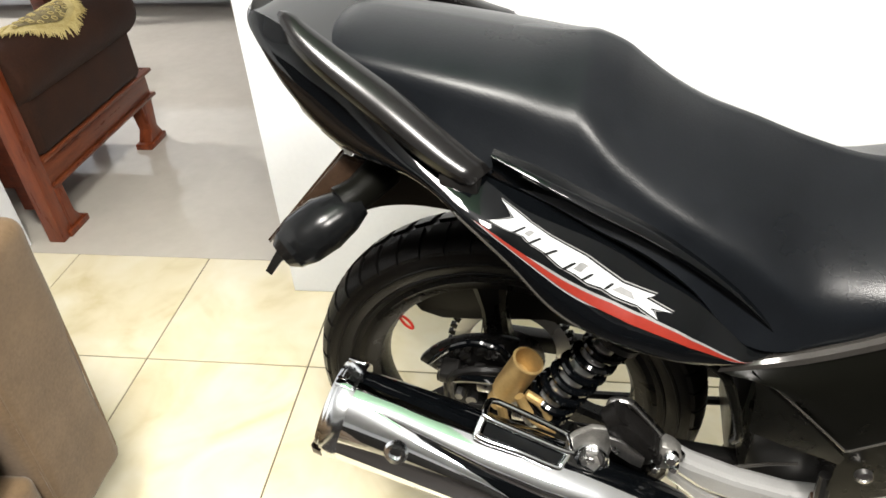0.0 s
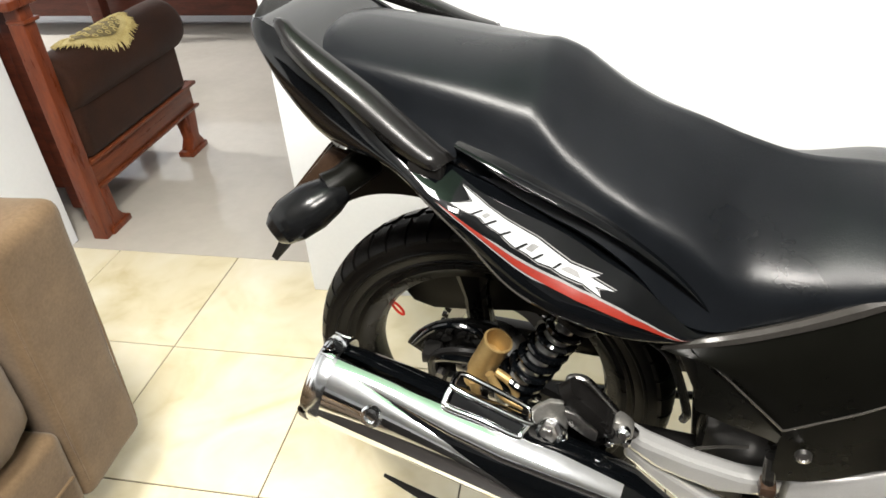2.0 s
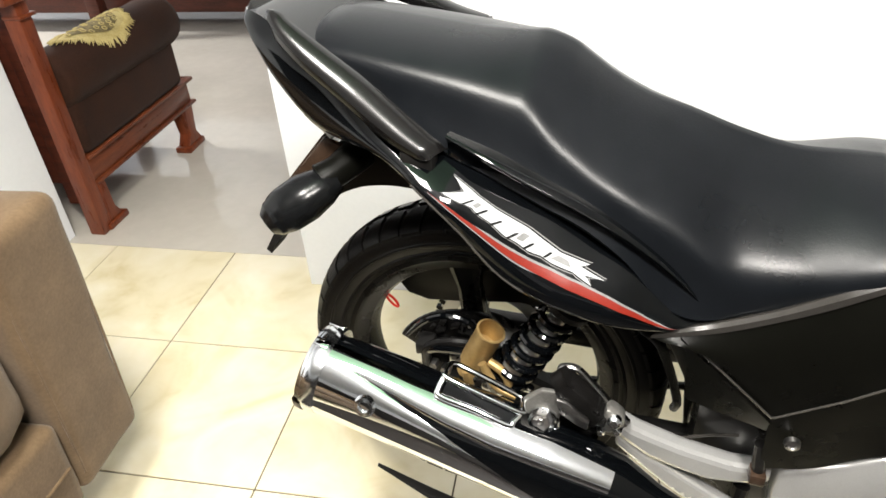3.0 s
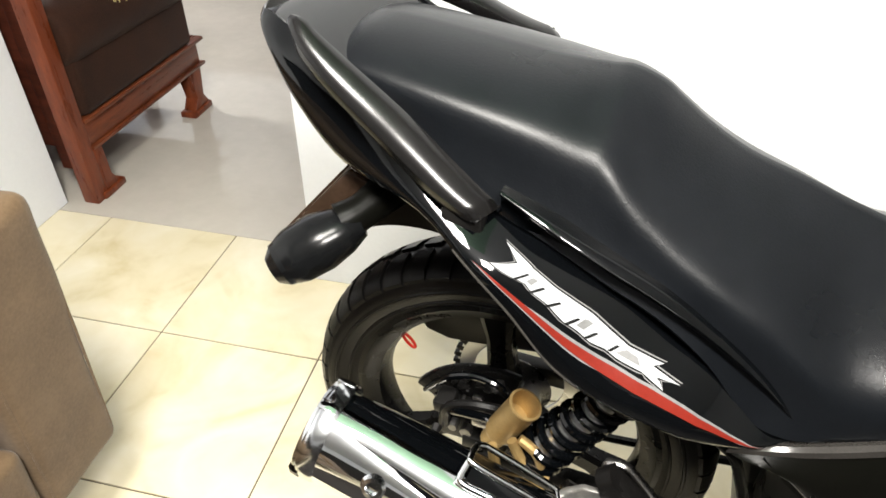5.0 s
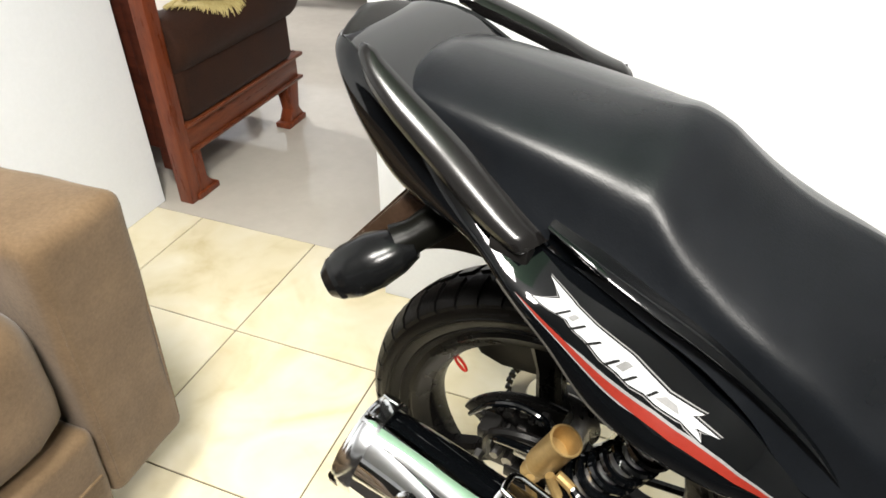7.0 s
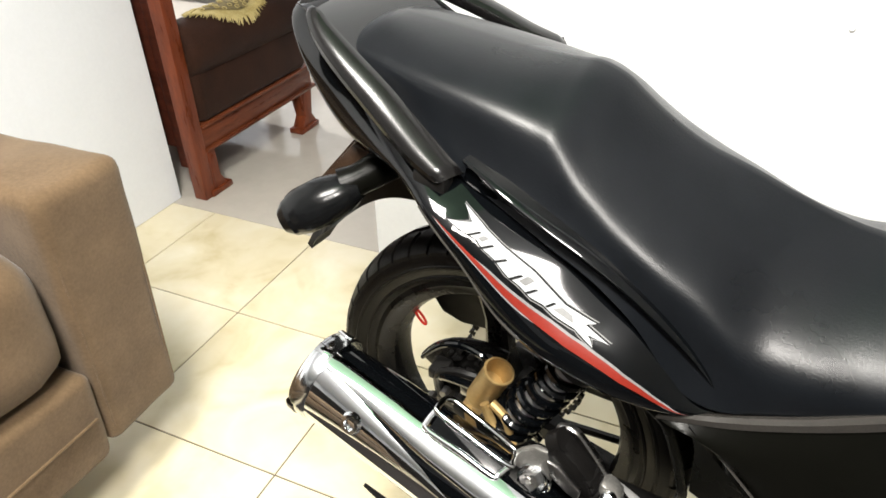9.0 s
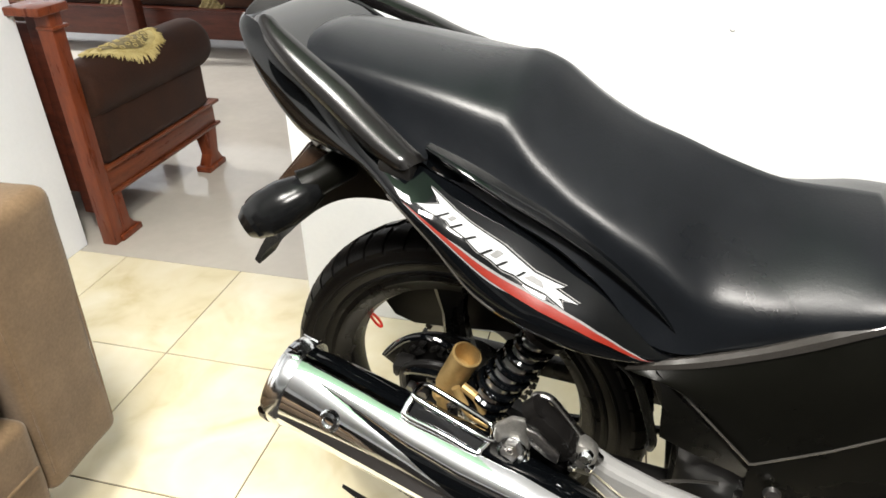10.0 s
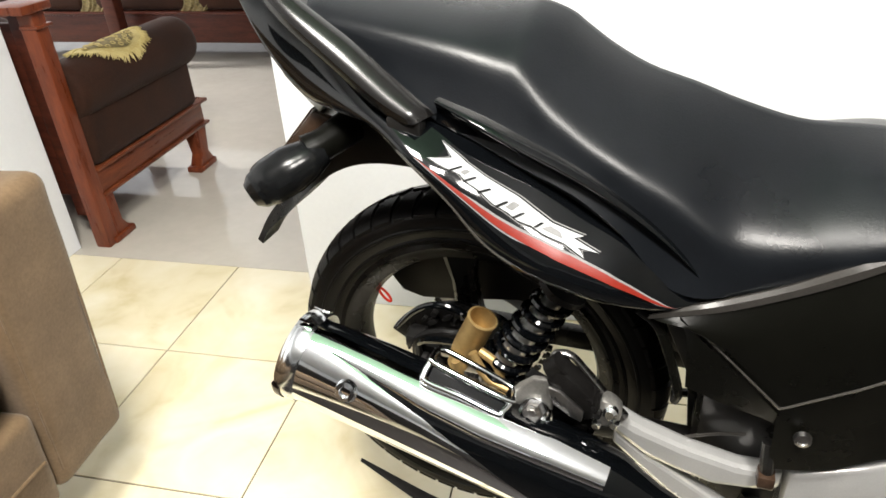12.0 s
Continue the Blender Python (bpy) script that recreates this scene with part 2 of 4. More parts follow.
floor = tagged(finish("floor_front_room", box((X0 - 0.2, Y0, -0.15), (X1, YD, -0.003)), M_GROUT, 0), "cream glazed tile floor with dark grout joints", "floor", kind="structure")
tagged(finish("floor_living_room", box((-5.0, YD, -0.15), (X1, Y1, 0.0)), M_GREYFLOOR, 0), "polished grey beige living room floor", "floor", kind="structure")
tagged(finish("wall_west", box((X0 - 0.12, -0.35, 0), (X0, 1.687, TOP), 0.003), M_WALL, 0), "plain white painted wall beside the doorway", "wall", kind="structure")
tagged(finish("wall_west_front", box((X0 - 0.12, Y0, 1.72), (X0, -0.35, TOP), 0.003), M_WALL, 0), "white upper wall over the added dark lower part", "wall", kind="structure")
# unseen dark lower wall, added for the dark band mirrored in the chrome
tagged(finish("wall_west_dark", box((X0 - 0.12, Y0, 0), (X0 - 0.01, -0.35, 1.72), 0.003), M_REFLDARK, 0), "unseen dark lower west wall, added to darken reflections", "wall", kind="structure")
tagged(finish("wall_north", box((-0.31, 1.52, 0), (X1, 1.65, TOP), 0.003), M_WALL, 0), "bright white painted wall behind the motorcycle", "wall", kind="structure")
tagged(finish("wall_over_doorway", box((X0, 1.53, 2.15), (-0.31, 1.65, TOP)), M_WALL, 0), "white wall over the doorway", "wall", kind="structure")
tagged(finish("wall_living_south", box((-5.0, 1.53, 0), (X0 - 0.12, 1.65, TOP)), M_WALL, 0), "white living room wall", "wall", kind="structure")
tagged(finish("wall_living_north", box((-5.0, Y1, 0), (X1, Y1 + 0.12, TOP)), M_WALL, 0), "white living room wall behind the settee", "wall", kind="structure")
tagged(finish("wall_living_west", box((-5.12, 1.53, 0), (-5.0, Y1 + 0.12, TOP)), M_WALL, 0), "white living room side wall", "wall", kind="structure")
tagged(finish("wall_east", box((X1, Y0, 0), (X1 + 0.12, Y1 + 0.12, TOP)), M_WALL, 0), "plain white end wall", "wall", kind="structure")
tagged(finish("wall_south", box((X0 - 0.12, Y0 - 0.12, 1.72), (X1 + 0.12, Y0, TOP)), M_WALL, 0), "plain white painted wall", "wall", kind="structure")
# same on the south side: an added dark surface for reflections
tagged(finish("wall_south_dark", box((X0 - 0.12, Y0 - 0.12, 0), (X1 + 0.12, Y0 + 0.004, 1.72)), M_REFLDARK, 0), "unseen dark lower south wall, added to darken reflections", "wall", kind="structure")
# unseen dark slab, added so the gloss panels mirror something dark
tagged(finish("reflection_slab_1", box((0.32, Y0, 0.0), (1.75, Y0 + 0.035, 2.06), 0.004), M_REFLDARK, 0), "unseen dark slab on the south wall, added to darken reflections", "door", kind="structure")
# unseen green area, sized to give the green band mirrored in the muffler
tagged(finish("ceiling", box((-0.14, 0.05, TOP), (0.76, 1.65, TOP + 0.1)), M_CEIL, 0), "unseen pale green ceiling panel, added for green reflections on the motorcycle", "ceiling", kind="structure")
tagged(finish("ceiling_white", box((0.76, Y0 - 0.12, TOP), (X1 + 0.12, 1.65, TOP + 0.1)), M_WALL, 0), "plain white ceiling beside the green panel", "ceiling", kind="structure")
tagged(finish("ceiling_front", box((X0 - 0.12, Y0 - 0.12, TOP), (0.76, 0.05, TOP + 0.1)), M_WALL, 0), "plain white front room ceiling", "ceiling", kind="structure")
tagged(finish("ceiling_west", box((X0 - 0.12, 0.05, TOP), (-0.14, 1.65, TOP + 0.1)), M_WALL, 0), "plain white ceiling near the doorway", "ceiling", kind="structure")
tagged(finish("ceiling_living_room", box((-5.12, 1.65, TOP), (X1 + 0.12, Y1 + 0.12, TOP + 0.1)), M_WALL, 0), "plain white living room ceiling", "ceiling", kind="structure")

# ---------------------------------------------------------------- bike: local frame along the machine, y away from its centre plane
BIKE = pose(0.27, 0.887, 0, 0, 0, -8)
INV = BIKE.inverted()


def lp(x, y, z):
    return INV @ Vector((x, y, z))


def mirrored(points):
    return [Vector((p[0], -p[1], p[2])) for p in points]


bike = thing("motorcycle", "black motorcycle with silver exhaust standing on its centre stand", "motorcycle", BIKE)
AX = Vector((0, 0, 0.39))

# ---- seat
# along the seat: half width and height of its lower edge, then the shoulder's half width and height, then the crown over it
SEAT = [(0.082, 0.066, 0.902, 0.050, 0.912, 0.008), (0.086, 0.088, 0.892, 0.072, 0.918, 0.014), (0.097, 0.101, 0.882, 0.086, 0.919, 0.019), (0.125, 0.110, 0.868, 0.097, 0.916, 0.025), (0.20, 0.124, 0.845, 0.106, 0.905, 0.028), (0.28, 0.138, 0.820, 0.111, 0.892, 0.031), (0.335, 0.147, 0.800, 0.113, 0.879, 0.042), (0.36, 0.151, 0.790, 0.118, 0.870, 0.052), (0.389, 0.155, 0.778, 0.130, 0.842, 0.070), (0.41, 0.157, 0.770, 0.135, 0.827, 0.070), (0.44, 0.160, 0.755, 0.142, 0.808, 0.068), (0.48, 0.163, 0.725, 0.149, 0.787, 0.068), (0.53, 0.166, 0.672, 0.154, 0.760, 0.079), (0.58, 0.167, 0.668, 0.160, 0.728, 0.093), (0.64, 0.165, 0.694, 0.163, 0.730, 0.075), (0.70, 0.159, 0.728, 0.157, 0.750, 0.053), (0.730, 0.150, 0.740, 0.132, 0.762, 0.040)]


def seat_row(x, half, low, ys, zs, crown, n=20):
    """One cross-section: a crowned top, a firm shoulder that softens towards the front, and a slightly hollow flank."""
    c = lp(x, 0.887 - 0.1405 * (x - 0.27), 0)
    lean = 0.075 * min(max((x - 0.60) / 0.14, 0), 1)
    f = min(max((x - 0.565) / 0.07, 0), 1)
    top = zs + crown
    e = float(np.interp(x, [0.28, 0.36, 0.54, 0.64, 0.70], [1.9, 1.35, 1.2, 1.2, 1.6]))
    side = []
    for i in range(n + 1):
        u = i / n
        side.append((ys * u, top - crown * u**e))
    for i in range(1, 13):
        v = i / 12
        side.append((ys + (half - 0.012 * f * v - ys) * v - 0.004 * math.sin(math.pi * v), zs - (zs - low) * v))
    for _ in range(8 + int(60 * f)):
        side = [side[0]] + [tuple(0.25 * p + 0.5 * q + 0.25 * s for p, q, s in zip(*t)) for t in zip(side, side[1:], side[2:])] + [side[-1]]
    side.append((half - 0.012 - 0.012 * f, low - 0.012))
    pts = [(y, z) for y, z in reversed(side)] + [(-y, z) for y, z in side[1:]]
    return [Vector((c.x + lean * min(1, 1 - (z - low) / (top - low)), y, z)) for y, z in pts]


def smooth_table(table, n):
    pts = np.array(table)
    out = []
    xs = np.linspace(0, len(pts) - 1, n + 1)
    for s in xs:
        i = int(min(s, len(pts) - 2))
        t = s - i
        a, b, c, d = pts[max(i - 1, 0)], pts[i], pts[i + 1], pts[min(i + 2, len(pts) - 1)]
        out.append(tuple(0.5 * (2 * b + (c - a) * t + (2 * a - 5 * b + 4 * c - d) * t * t + (3 * b - a - 3 * c + d) * t**3)))
    return out


bm = grid(bmesh.new(), [seat_row(*s) for s in smooth_table(SEAT, 70)], True, True)
part("seat", bm, M_SEAT, bike, "long black grained vinyl motorcycle seat", 50)

TANK = [(0.750, 0.150, 0.735, 0.775), (0.765, 0.158, 0.725, 0.796), (0.83, 0.170, 0.70, 0.850), (0.90, 0.175, 0.66, 0.900), (1.00, 0.165, 0.66, 0.930), (1.10, 0.13, 0.68, 0.920), (1.15, 0.08, 0.72, 0.89)]
TANK = [(x, half, low, 0.8 * half, low + 0.6 * (top - low), 0.4 * (top - low)) for x, half, low, top in TANK]
bm = grid(bmesh.new(), [seat_row(*s) for s in smooth_table(TANK, 24)], True, True)
part("fuel_tank", bm, M_GLOSS, bike, "glossy dark blue black fuel tank", 50)

# ---- tail fairing: an upper and a lower edge, bulged between them
UP = [(-0.281, -0.030, 0.946), (-0.264, -0.066, 0.952), (-0.236, -0.086, 0.952), (-0.192, -0.104, 0.937), (-0.135, -0.118, 0.900), (-0.049, -0.136, 0.844), (0.021, -0.145, 0.816), (0.070, -0.144, 0.795), (0.129, -0.142, 0.770), (0.181, -0.140, 0.744), (0.226, -0.145, 0.720), (0.274, -0.152, 0.673), (0.303, -0.156, 0.656)]
LO = [(-0.277, -0.030, 0.945), (-0.263, -0.072, 0.942), (-0.238, -0.100, 0.924), (-0.208, -0.112, 0.880), (-0.158, -0.122, 0.832), (-0.068, -0.152, 0.818), (-0.009, -0.184, 0.790), (0.031, -0.186, 0.752), (0.075, -0.188, 0.704), (0.130, -0.189, 0.677), (0.200, -0.181, 0.655), (0.256, -0.169, 0.648), (0.300, -0.157, 0.652)]
BULGE = [0.0, 0.004, 0.008, 0.010, 0.012, 0.012, 0.012, 0.016, 0.021, 0.026, 0.025, 0.014, 0.002]
NU, NW = 72, 14
UPC, LOC = glide(UP, NU), glide(LO, NU)
BUL = [float(np.interp(k / NU * 12, range(13), BULGE)) for k in range(NU + 1)]


def on_panel(u, w, lift=0.0):
    """A place on the fairing: u from the tail (0) to the front (1), w from the lower (0) to the upper edge (1)."""
    s = min(max(u, 0), 1) * NU
    i = min(int(s), NU - 1)
    t = s - i
    a, b = LOC[i].lerp(LOC[i + 1], t), UPC[i].lerp(UPC[i + 1], t)
    bul = BUL[i] + (BUL[i + 1] - BUL[i]) * t
    q = a.lerp(b, w)
    return q + Vector((0, -1.25 * bul * math.sin(math.pi * w**0.7) ** 0.9 - lift, lift * 0.5))


def panel_mesh(side):
    rows = [[on_panel(k / NU, j / NW) for j in range(NW + 1)] for k in range(NU + 1)]
    rows = [[p * 1 for p in r] + [Vector((r[-1].x, r[-1].y + 0.010, r[-1].z - 0.004))] for r in rows]
    rows = [[Vector((r[0].x, r[0].y + 0.012, r[0].z + 0.003))] + r for r in rows]
    if side > 0:
        rows = [mirrored(r) for r in rows]
    return grid(bmesh.new(), rows)


def patch(outline, lift, side=-1):
    """A thin film on the fairing with the given (u, w) outline, cut fine enough to follow it."""
    lo, hi = min(u for u, w in outline), max(u for u, w in outline)
    rows = []
    n = max(4, int((hi - lo) * 110))
    for k in range(n + 1):
        u = lo + (hi - lo) * k / n
        cuts = []
        for (a, c), (b, d) in zip(outline, outline[1:] + outline[:1]):
            if a != b and min(a, b) - 1e-9 <= u <= max(a, b) + 1e-9:
                cuts.append(c + (d - c) * (u - a) / (b - a))
        w0, w1 = min(cuts), max(cuts)
        row = [on_panel(u, w0 + (w1 - w0) * j / 6, lift) for j in range(7)]
        rows.append(row if side < 0 else mirrored(row))
    return grid(bmesh.new(), rows)


RED = [(0.494, 0.312), (0.529, 0.350), (0.571, 0.380), (0.615, 0.426), (0.665, 0.483), (0.714, 0.526), (0.762, 0.545), (0.811, 0.530), (0.860, 0.502), (0.900, 0.460), (0.945, 0.340), (0.900, 0.405), (0.864, 0.430), (0.817, 0.440), (0.771, 0.446), (0.734, 0.440), (0.683, 0.415), (0.630, 0.378), (0.587, 0.340), (0.539, 0.316)]
MAIN = [(0.511, 0.478), (0.539, 0.692), (0.553, 0.748), (0.599, 0.726), (0.650, 0.747), (0.674, 0.731), (0.717, 0.705), (0.740, 0.703), (0.752, 0.690), (0.765, 0.634), (0.743, 0.613), (0.712, 0.588), (0.690, 0.595), (0.672, 0.566), (0.649, 0.572), (0.631, 0.546), (0.604, 0.565), (0.582, 0.545), (0.566, 0.573), (0.552, 0.540), (0.535, 0.500)]
SPIKES = [[(0.507, 0.810), (0.560, 0.748), (0.553, 0.700), (0.538, 0.690)], [(0.712, 0.708), (0.761, 0.745), (0.750, 0.690), (0.730, 0.680)], [(0.745, 0.695), (0.794, 0.670), (0.766, 0.640), (0.745, 0.640)], [(0.735, 0.620), (0.765, 0.640), (0.779, 0.574), (0.750, 0.610)]]
SLOTS = [[(u0, w0), (u0 + 0.004, w0), (u1 + 0.004, w1), (u1, w1)] for u0, w0, u1, w1 in ((0.560, 0.672, 0.549, 0.535), (0.588, 0.662, 0.578, 0.535), (0.614, 0.655, 0.604, 0.545), (0.642, 0.655, 0.634, 0.542), (0.669, 0.655, 0.662, 0.565), (0.699, 0.672, 0.694, 0.600))]
GREYS = [[(0.704, 0.622), (0.710, 0.680), (0.735, 0.680), (0.738, 0.640)], [(0.646, 0.600), (0.650, 0.690), (0.660, 0.690), (0.658, 0.610)], [(0.566, 0.600), (0.570, 0.675), (0.578, 0.675), (0.575, 0.600)]]


# upper edge of the rail between seat and side panel
RAIL = [(0.006, -0.140, 0.846), (0.058, -0.155, 0.832), (0.105, -0.158, 0.813), (0.151, -0.158, 0.793), (0.189, -0.157, 0.772), (0.235, -0.157, 0.741), (0.272, -0.158, 0.710), (0.297, -0.158, 0.680), (0.305, -0.157, 0.660)]


def grown(outline, d):
    cu, cw = sum(u for u, w in outline) / len(outline), sum(w for u, w in outline) / len(outline)
    return [(u + math.copysign(0.10 * d, u - cu), w + math.copysign(d, w - cw)) for u, w in outline]


for side in (-1, 1):
    panel = part("side_panel", panel_mesh(side), M_GLOSS, bike, "glossy black tail side panel with stripe and sticker")
    part("grey_border", patch(grown(RED, 0.022), 0.0008, side), M_GREYSTK, panel)
    part("red_stripe", patch(RED, 0.0014, side), M_RED, panel, "red stripe film with grey border")
    for o in [MAIN, *SPIKES]:
        part("sticker_border", patch(grown(o, 0.022), 0.0008, side), M_GREYSTK, panel)
        part("sticker_shadow", patch(grown(o, 0.013), 0.0011, side), M_BLACKSTK, panel)
        part("sticker", patch(o, 0.0015, side), M_WHITE, panel, "white slanted emblem sticker")
    for o in GREYS:
        part("sticker_shade", patch(o, 0.0019, side), M_GREYSTK, panel)
    for o in SLOTS:
        part("sticker_slot", patch(o, 0.0023, side), M_BLACKSTK, panel)

for side in (-1, 1):
    for up, ks in ((0.0, range(22, 66)), (0.10, range(34, 52))):
        edge = [on_panel(k / NU, up, 0.0004) for k in ks]
        part("panel_edge", tube(mirrored(edge) if side > 0 else edge, 0.0012, 6), M_TRIM, bike)
    rows = []
    for k, q in enumerate(glide(RAIL, 40)):
        foot_z = float(np.interp(q.x, [p[0] for p in UP], [p[2] for p in UP]))
        foot_y = float(np.interp(q.x, [p[0] for p in UP], [p[1] for p in UP]))
        base = Vector((q.x, foot_y + 0.003, min(foot_z, q.z - 0.002)))
        r = 0.006 * math.sin(math.pi * min(1, 0.06 + k / 40)) + 0.0015
        row = [base, base.lerp(q, 0.5) + Vector((0, 0.004, 0)), q + Vector((0, 0.000, -2 * r)), q + Vector((0, -0.8 * r, -1.2 * r)), q + Vector((0, -r, -0.5 * r)), q + Vector((0, -0.5 * r, 0)), q + Vector((0, 0.5 * r, 0.2 * r)), q + Vector((0, 0.030, -0.004))]
        rows.append(row if side < 0 else mirrored(row))
    part("seat_rail", grid(bmesh.new(), rows), M_GLOSS, bike, "glossy black rail between seat and side panel", 60)

# tail cover behind the seat
rows = []
for k in range(0, 30):
    a = UPC[k]
    rows.append([Vector((a.x, a.y * math.cos(math.pi * j / 12), a.z - 0.002 + 0.001 * math.sin(math.pi * j / 12))) for j in range(13)])
part("tail_cover", grid(bmesh.new(), rows), M_GLOSS, bike, "glossy black tail cover behind the seat")
rows = []
for k in range(0, 60):
    a = LOC[k]
    rows.append([Vector((a.x, (a.y + 0.006) * math.cos(math.pi * j / 12), a.z + 0.006 + 0.012 * math.sin(math.pi * j / 12))) for j in range(13)])
part("under_tail", grid(bmesh.new(), rows), M_PLASTIC, bike)

# ---- grab rails
INNER = [(-0.208, -0.106, 0.966), (-0.192, -0.110, 0.963), (-0.178, -0.113, 0.954), (-0.141, -0.120, 0.932), (-0.090, -0.128, 0.901), (-0.050, -0.134, 0.872), (-0.013, -0.139, 0.845), (0.008, -0.142, 0.832)]
OUTER = [(-0.211, -0.111, 0.962), (-0.198, -0.125, 0.954), (-0.181, -0.136, 0.941), (-0.150, -0.147, 0.920), (-0.100, -0.158, 0.886), (-0.060, -0.165, 0.858), (-0.035, -0.168, 0.843), (-0.006, -0.170, 0.829)]


def rail_blade(side):
    """A tapered blade between an inner and an outer edge: domed on top, thick at the edges, blunt at the front."""
    inner, outer = INNER, OUTER
    if side > 0:  # the far blade sits flatter, its inner edge turned down
        inner = [(x - 0.012, y - 0.004, z - 0.020 + 0.25 * (x + 0.21)) for x, y, z in INNER]
        outer = [(x - 0.020, y - 0.012, z + 0.25 * (x + 0.21)) for x, y, z in OUTER]
    inner, outer = glide(inner, 48), glide(outer, 48)
    rows = []
    for k, (a, b) in enumerate(zip(inner, outer)):
        way = (inner[min(k + 1, 48)] - inner[max(k - 1, 0)]).normalized()
        up = way.cross(b - a).normalized()
        up = up if up.z > 0 else -up
        wide = (a - b).length
        end = min(1.0, (48 - k) / 3.0, 0.35 + k / 6.0)
        deep = 0.013 * end ** 0.5
        ring = []
        for i in range(15):
            v = i / 14
            ring.append(b.lerp(a, v) + up * (0.17 * wide * (1 - abs(2 * v - 1) ** 2.4) - 0.004 * (1 - end)))
        ring += [a - up * deep * 0.55 + (a - b) * 0.03, a - up * deep, b - up * deep, b - up * deep * 0.55 - (a - b) * 0.03]
        rows.append(ring if side < 0 else mirrored(ring))
    return grid(bmesh.new(), rows, True, True)


for side in (-1, 1):
    rail = part("grab_rail", rail_blade(side), M_GRAB, bike, "dark metallic grey painted grab rail blade", 40)
    a = Vector((-0.020, -0.155, 0.822))
    a = a if side < 0 else mirrored([a])[0]
    part("rail_foot", box(a - Vector((0.022, 0.011, 0.012)), a + Vector((0.018, 0.011, 0.012)), 0.005), M_PLASTIC, rail)

# ---- tail lamp, fender, number plate holder
tl = [lp(0.034, 0.856, 0.872), lp(0.029, 0.862, 0.850), lp(0.036, 0.860, 0.834), lp(0.098, 0.808, 0.806), lp(0.112, 0.798, 0.822)]
part("tail_lamp", plate(tl, Vector((0.012, 0.12, 0.0)), bevel=0.003), M_CLEAR, bike, "clear plastic tail lamp lens")
FEND = [(0.235, 0.738), (0.171, 0.735), (0.117, 0.720), (0.060, 0.682), (0.000, 0.626), (-0.050, 0.583), (-0.073, 0.550)]
FTOP = [(0.235, 0.790), (0.18, 0.800), (0.13, 0.800), (0.09, 0.775), (0.035, 0.695), (-0.040, 0.620), (-0.083, 0.556)]
FW = [0.085, 0.076, 0.070, 0.060, 0.045, 0.030, 0.022]
rows = []
lo2, up2 = glide([(a, 0, b) for a, b in FEND], 24), glide([(a, 0, b) for a, b in FTOP], 24)
for k in range(25):
    h = float(np.interp(k / 24 * 6, range(7), FW))
    a, b = lo2[k] - Vector((0.27, 0, 0)), up2[k] - Vector((0.27, 0, 0))
    rows.append([Vector((a.x, -h, a.z)), Vector((b.x, -h * 0.9, b.z * 0.9 + a.z * 0.1)), Vector((b.x, -h * 0.5, b.z)), Vector((b.x, h * 0.5, b.z)), Vector((b.x, h * 0.9, b.z * 0.9 + a.z * 0.1)), Vector((a.x, h, a.z)), Vector((a.x, h * 0.5, a.z + 0.008)), Vector((a.x, -h * 0.5, a.z + 0.008))])
part("rear_fender", grid(bmesh.new(), rows, True, True), M_PLASTIC, bike, "black plastic rear fender with a narrow tail flap")
pl = [lp(0.090, 0.812, 0.808), lp(-0.012, 0.804, 0.692), lp(0.020, 0.985, 0.692), lp(0.122, 0.985, 0.808)]
holder = part("plate_holder", plate(pl, Vector((-0.003, 0, 0.002)), bevel=0.0008), M_PLATE, bike, "thin tilted dark number plate seen edge on")
# thin bright rod stands for the light caught along the plate's edge
part("edge", tube([pl[3], pl[0], pl[1], pl[2]], 0.0011, 6), M_STEEL, holder)
bracket = [lp(0.090, 0.806, 0.808), lp(0.030, 0.803, 0.742), lp(0.060, 0.798, 0.734), lp(0.104, 0.798, 0.762), lp(0.120, 0.800, 0.800)]
part("plate_bracket", plate(bracket, Vector((0, 0.010, 0)), bevel=0.002), M_PLATE, holder, "dark brown plastic plate bracket")
part("plate_bolt", tube([lp(0.066, 0.80, 0.757), lp(0.066, 0.782, 0.757)], 0.004, 8), M_BRASS, bike)

# ---- indicators
for side in (-1, 1):
    stalk = [lp(0.135, 0.815, 0.780), lp(0.112, 0.780, 0.770), lp(0.095, 0.765, 0.764)]
    body = [lp(0.116, 0.772, 0.764), lp(0.100, 0.764, 0.758), lp(0.078, 0.752, 0.748), lp(0.056, 0.738, 0.737), lp(0.047, 0.732, 0.732)]
    lens = [lp(0.050, 0.734, 0.733), lp(0.042, 0.728, 0.729), lp(0.035, 0.723, 0.725)]
    if side > 0:
        stalk, body, lens = mirrored(stalk), mirrored(body), mirrored(lens)
    stalk, body, lens = ([p + Vector((0, 0, 0.009)) for p in q] for q in (stalk, body, lens))
    ind = part("indicator", tube(body, [0.016, 0.027, 0.034, 0.033, 0.029], 14, 12, flat=0.84), M_LENS, bike, "smoked black turn indicator", 30)
    part("stalk", tube(stalk, [0.022, 0.019, 0.021], 12, 8), M_COVER, ind)
    rim_d = (lens[1] - lens[0]).normalized() * 0.0015
    part("lens_rim", tube([lens[0] - rim_d, lens[0] + rim_d], 0.0292, 14, flat=0.84), M_TRIM, ind, "pale thin lens rim")
    part("lens", tube(lens, [0.0285, 0.026, 0.017], 14, 0, flat=0.84), M_LENS, ind, "", 25)

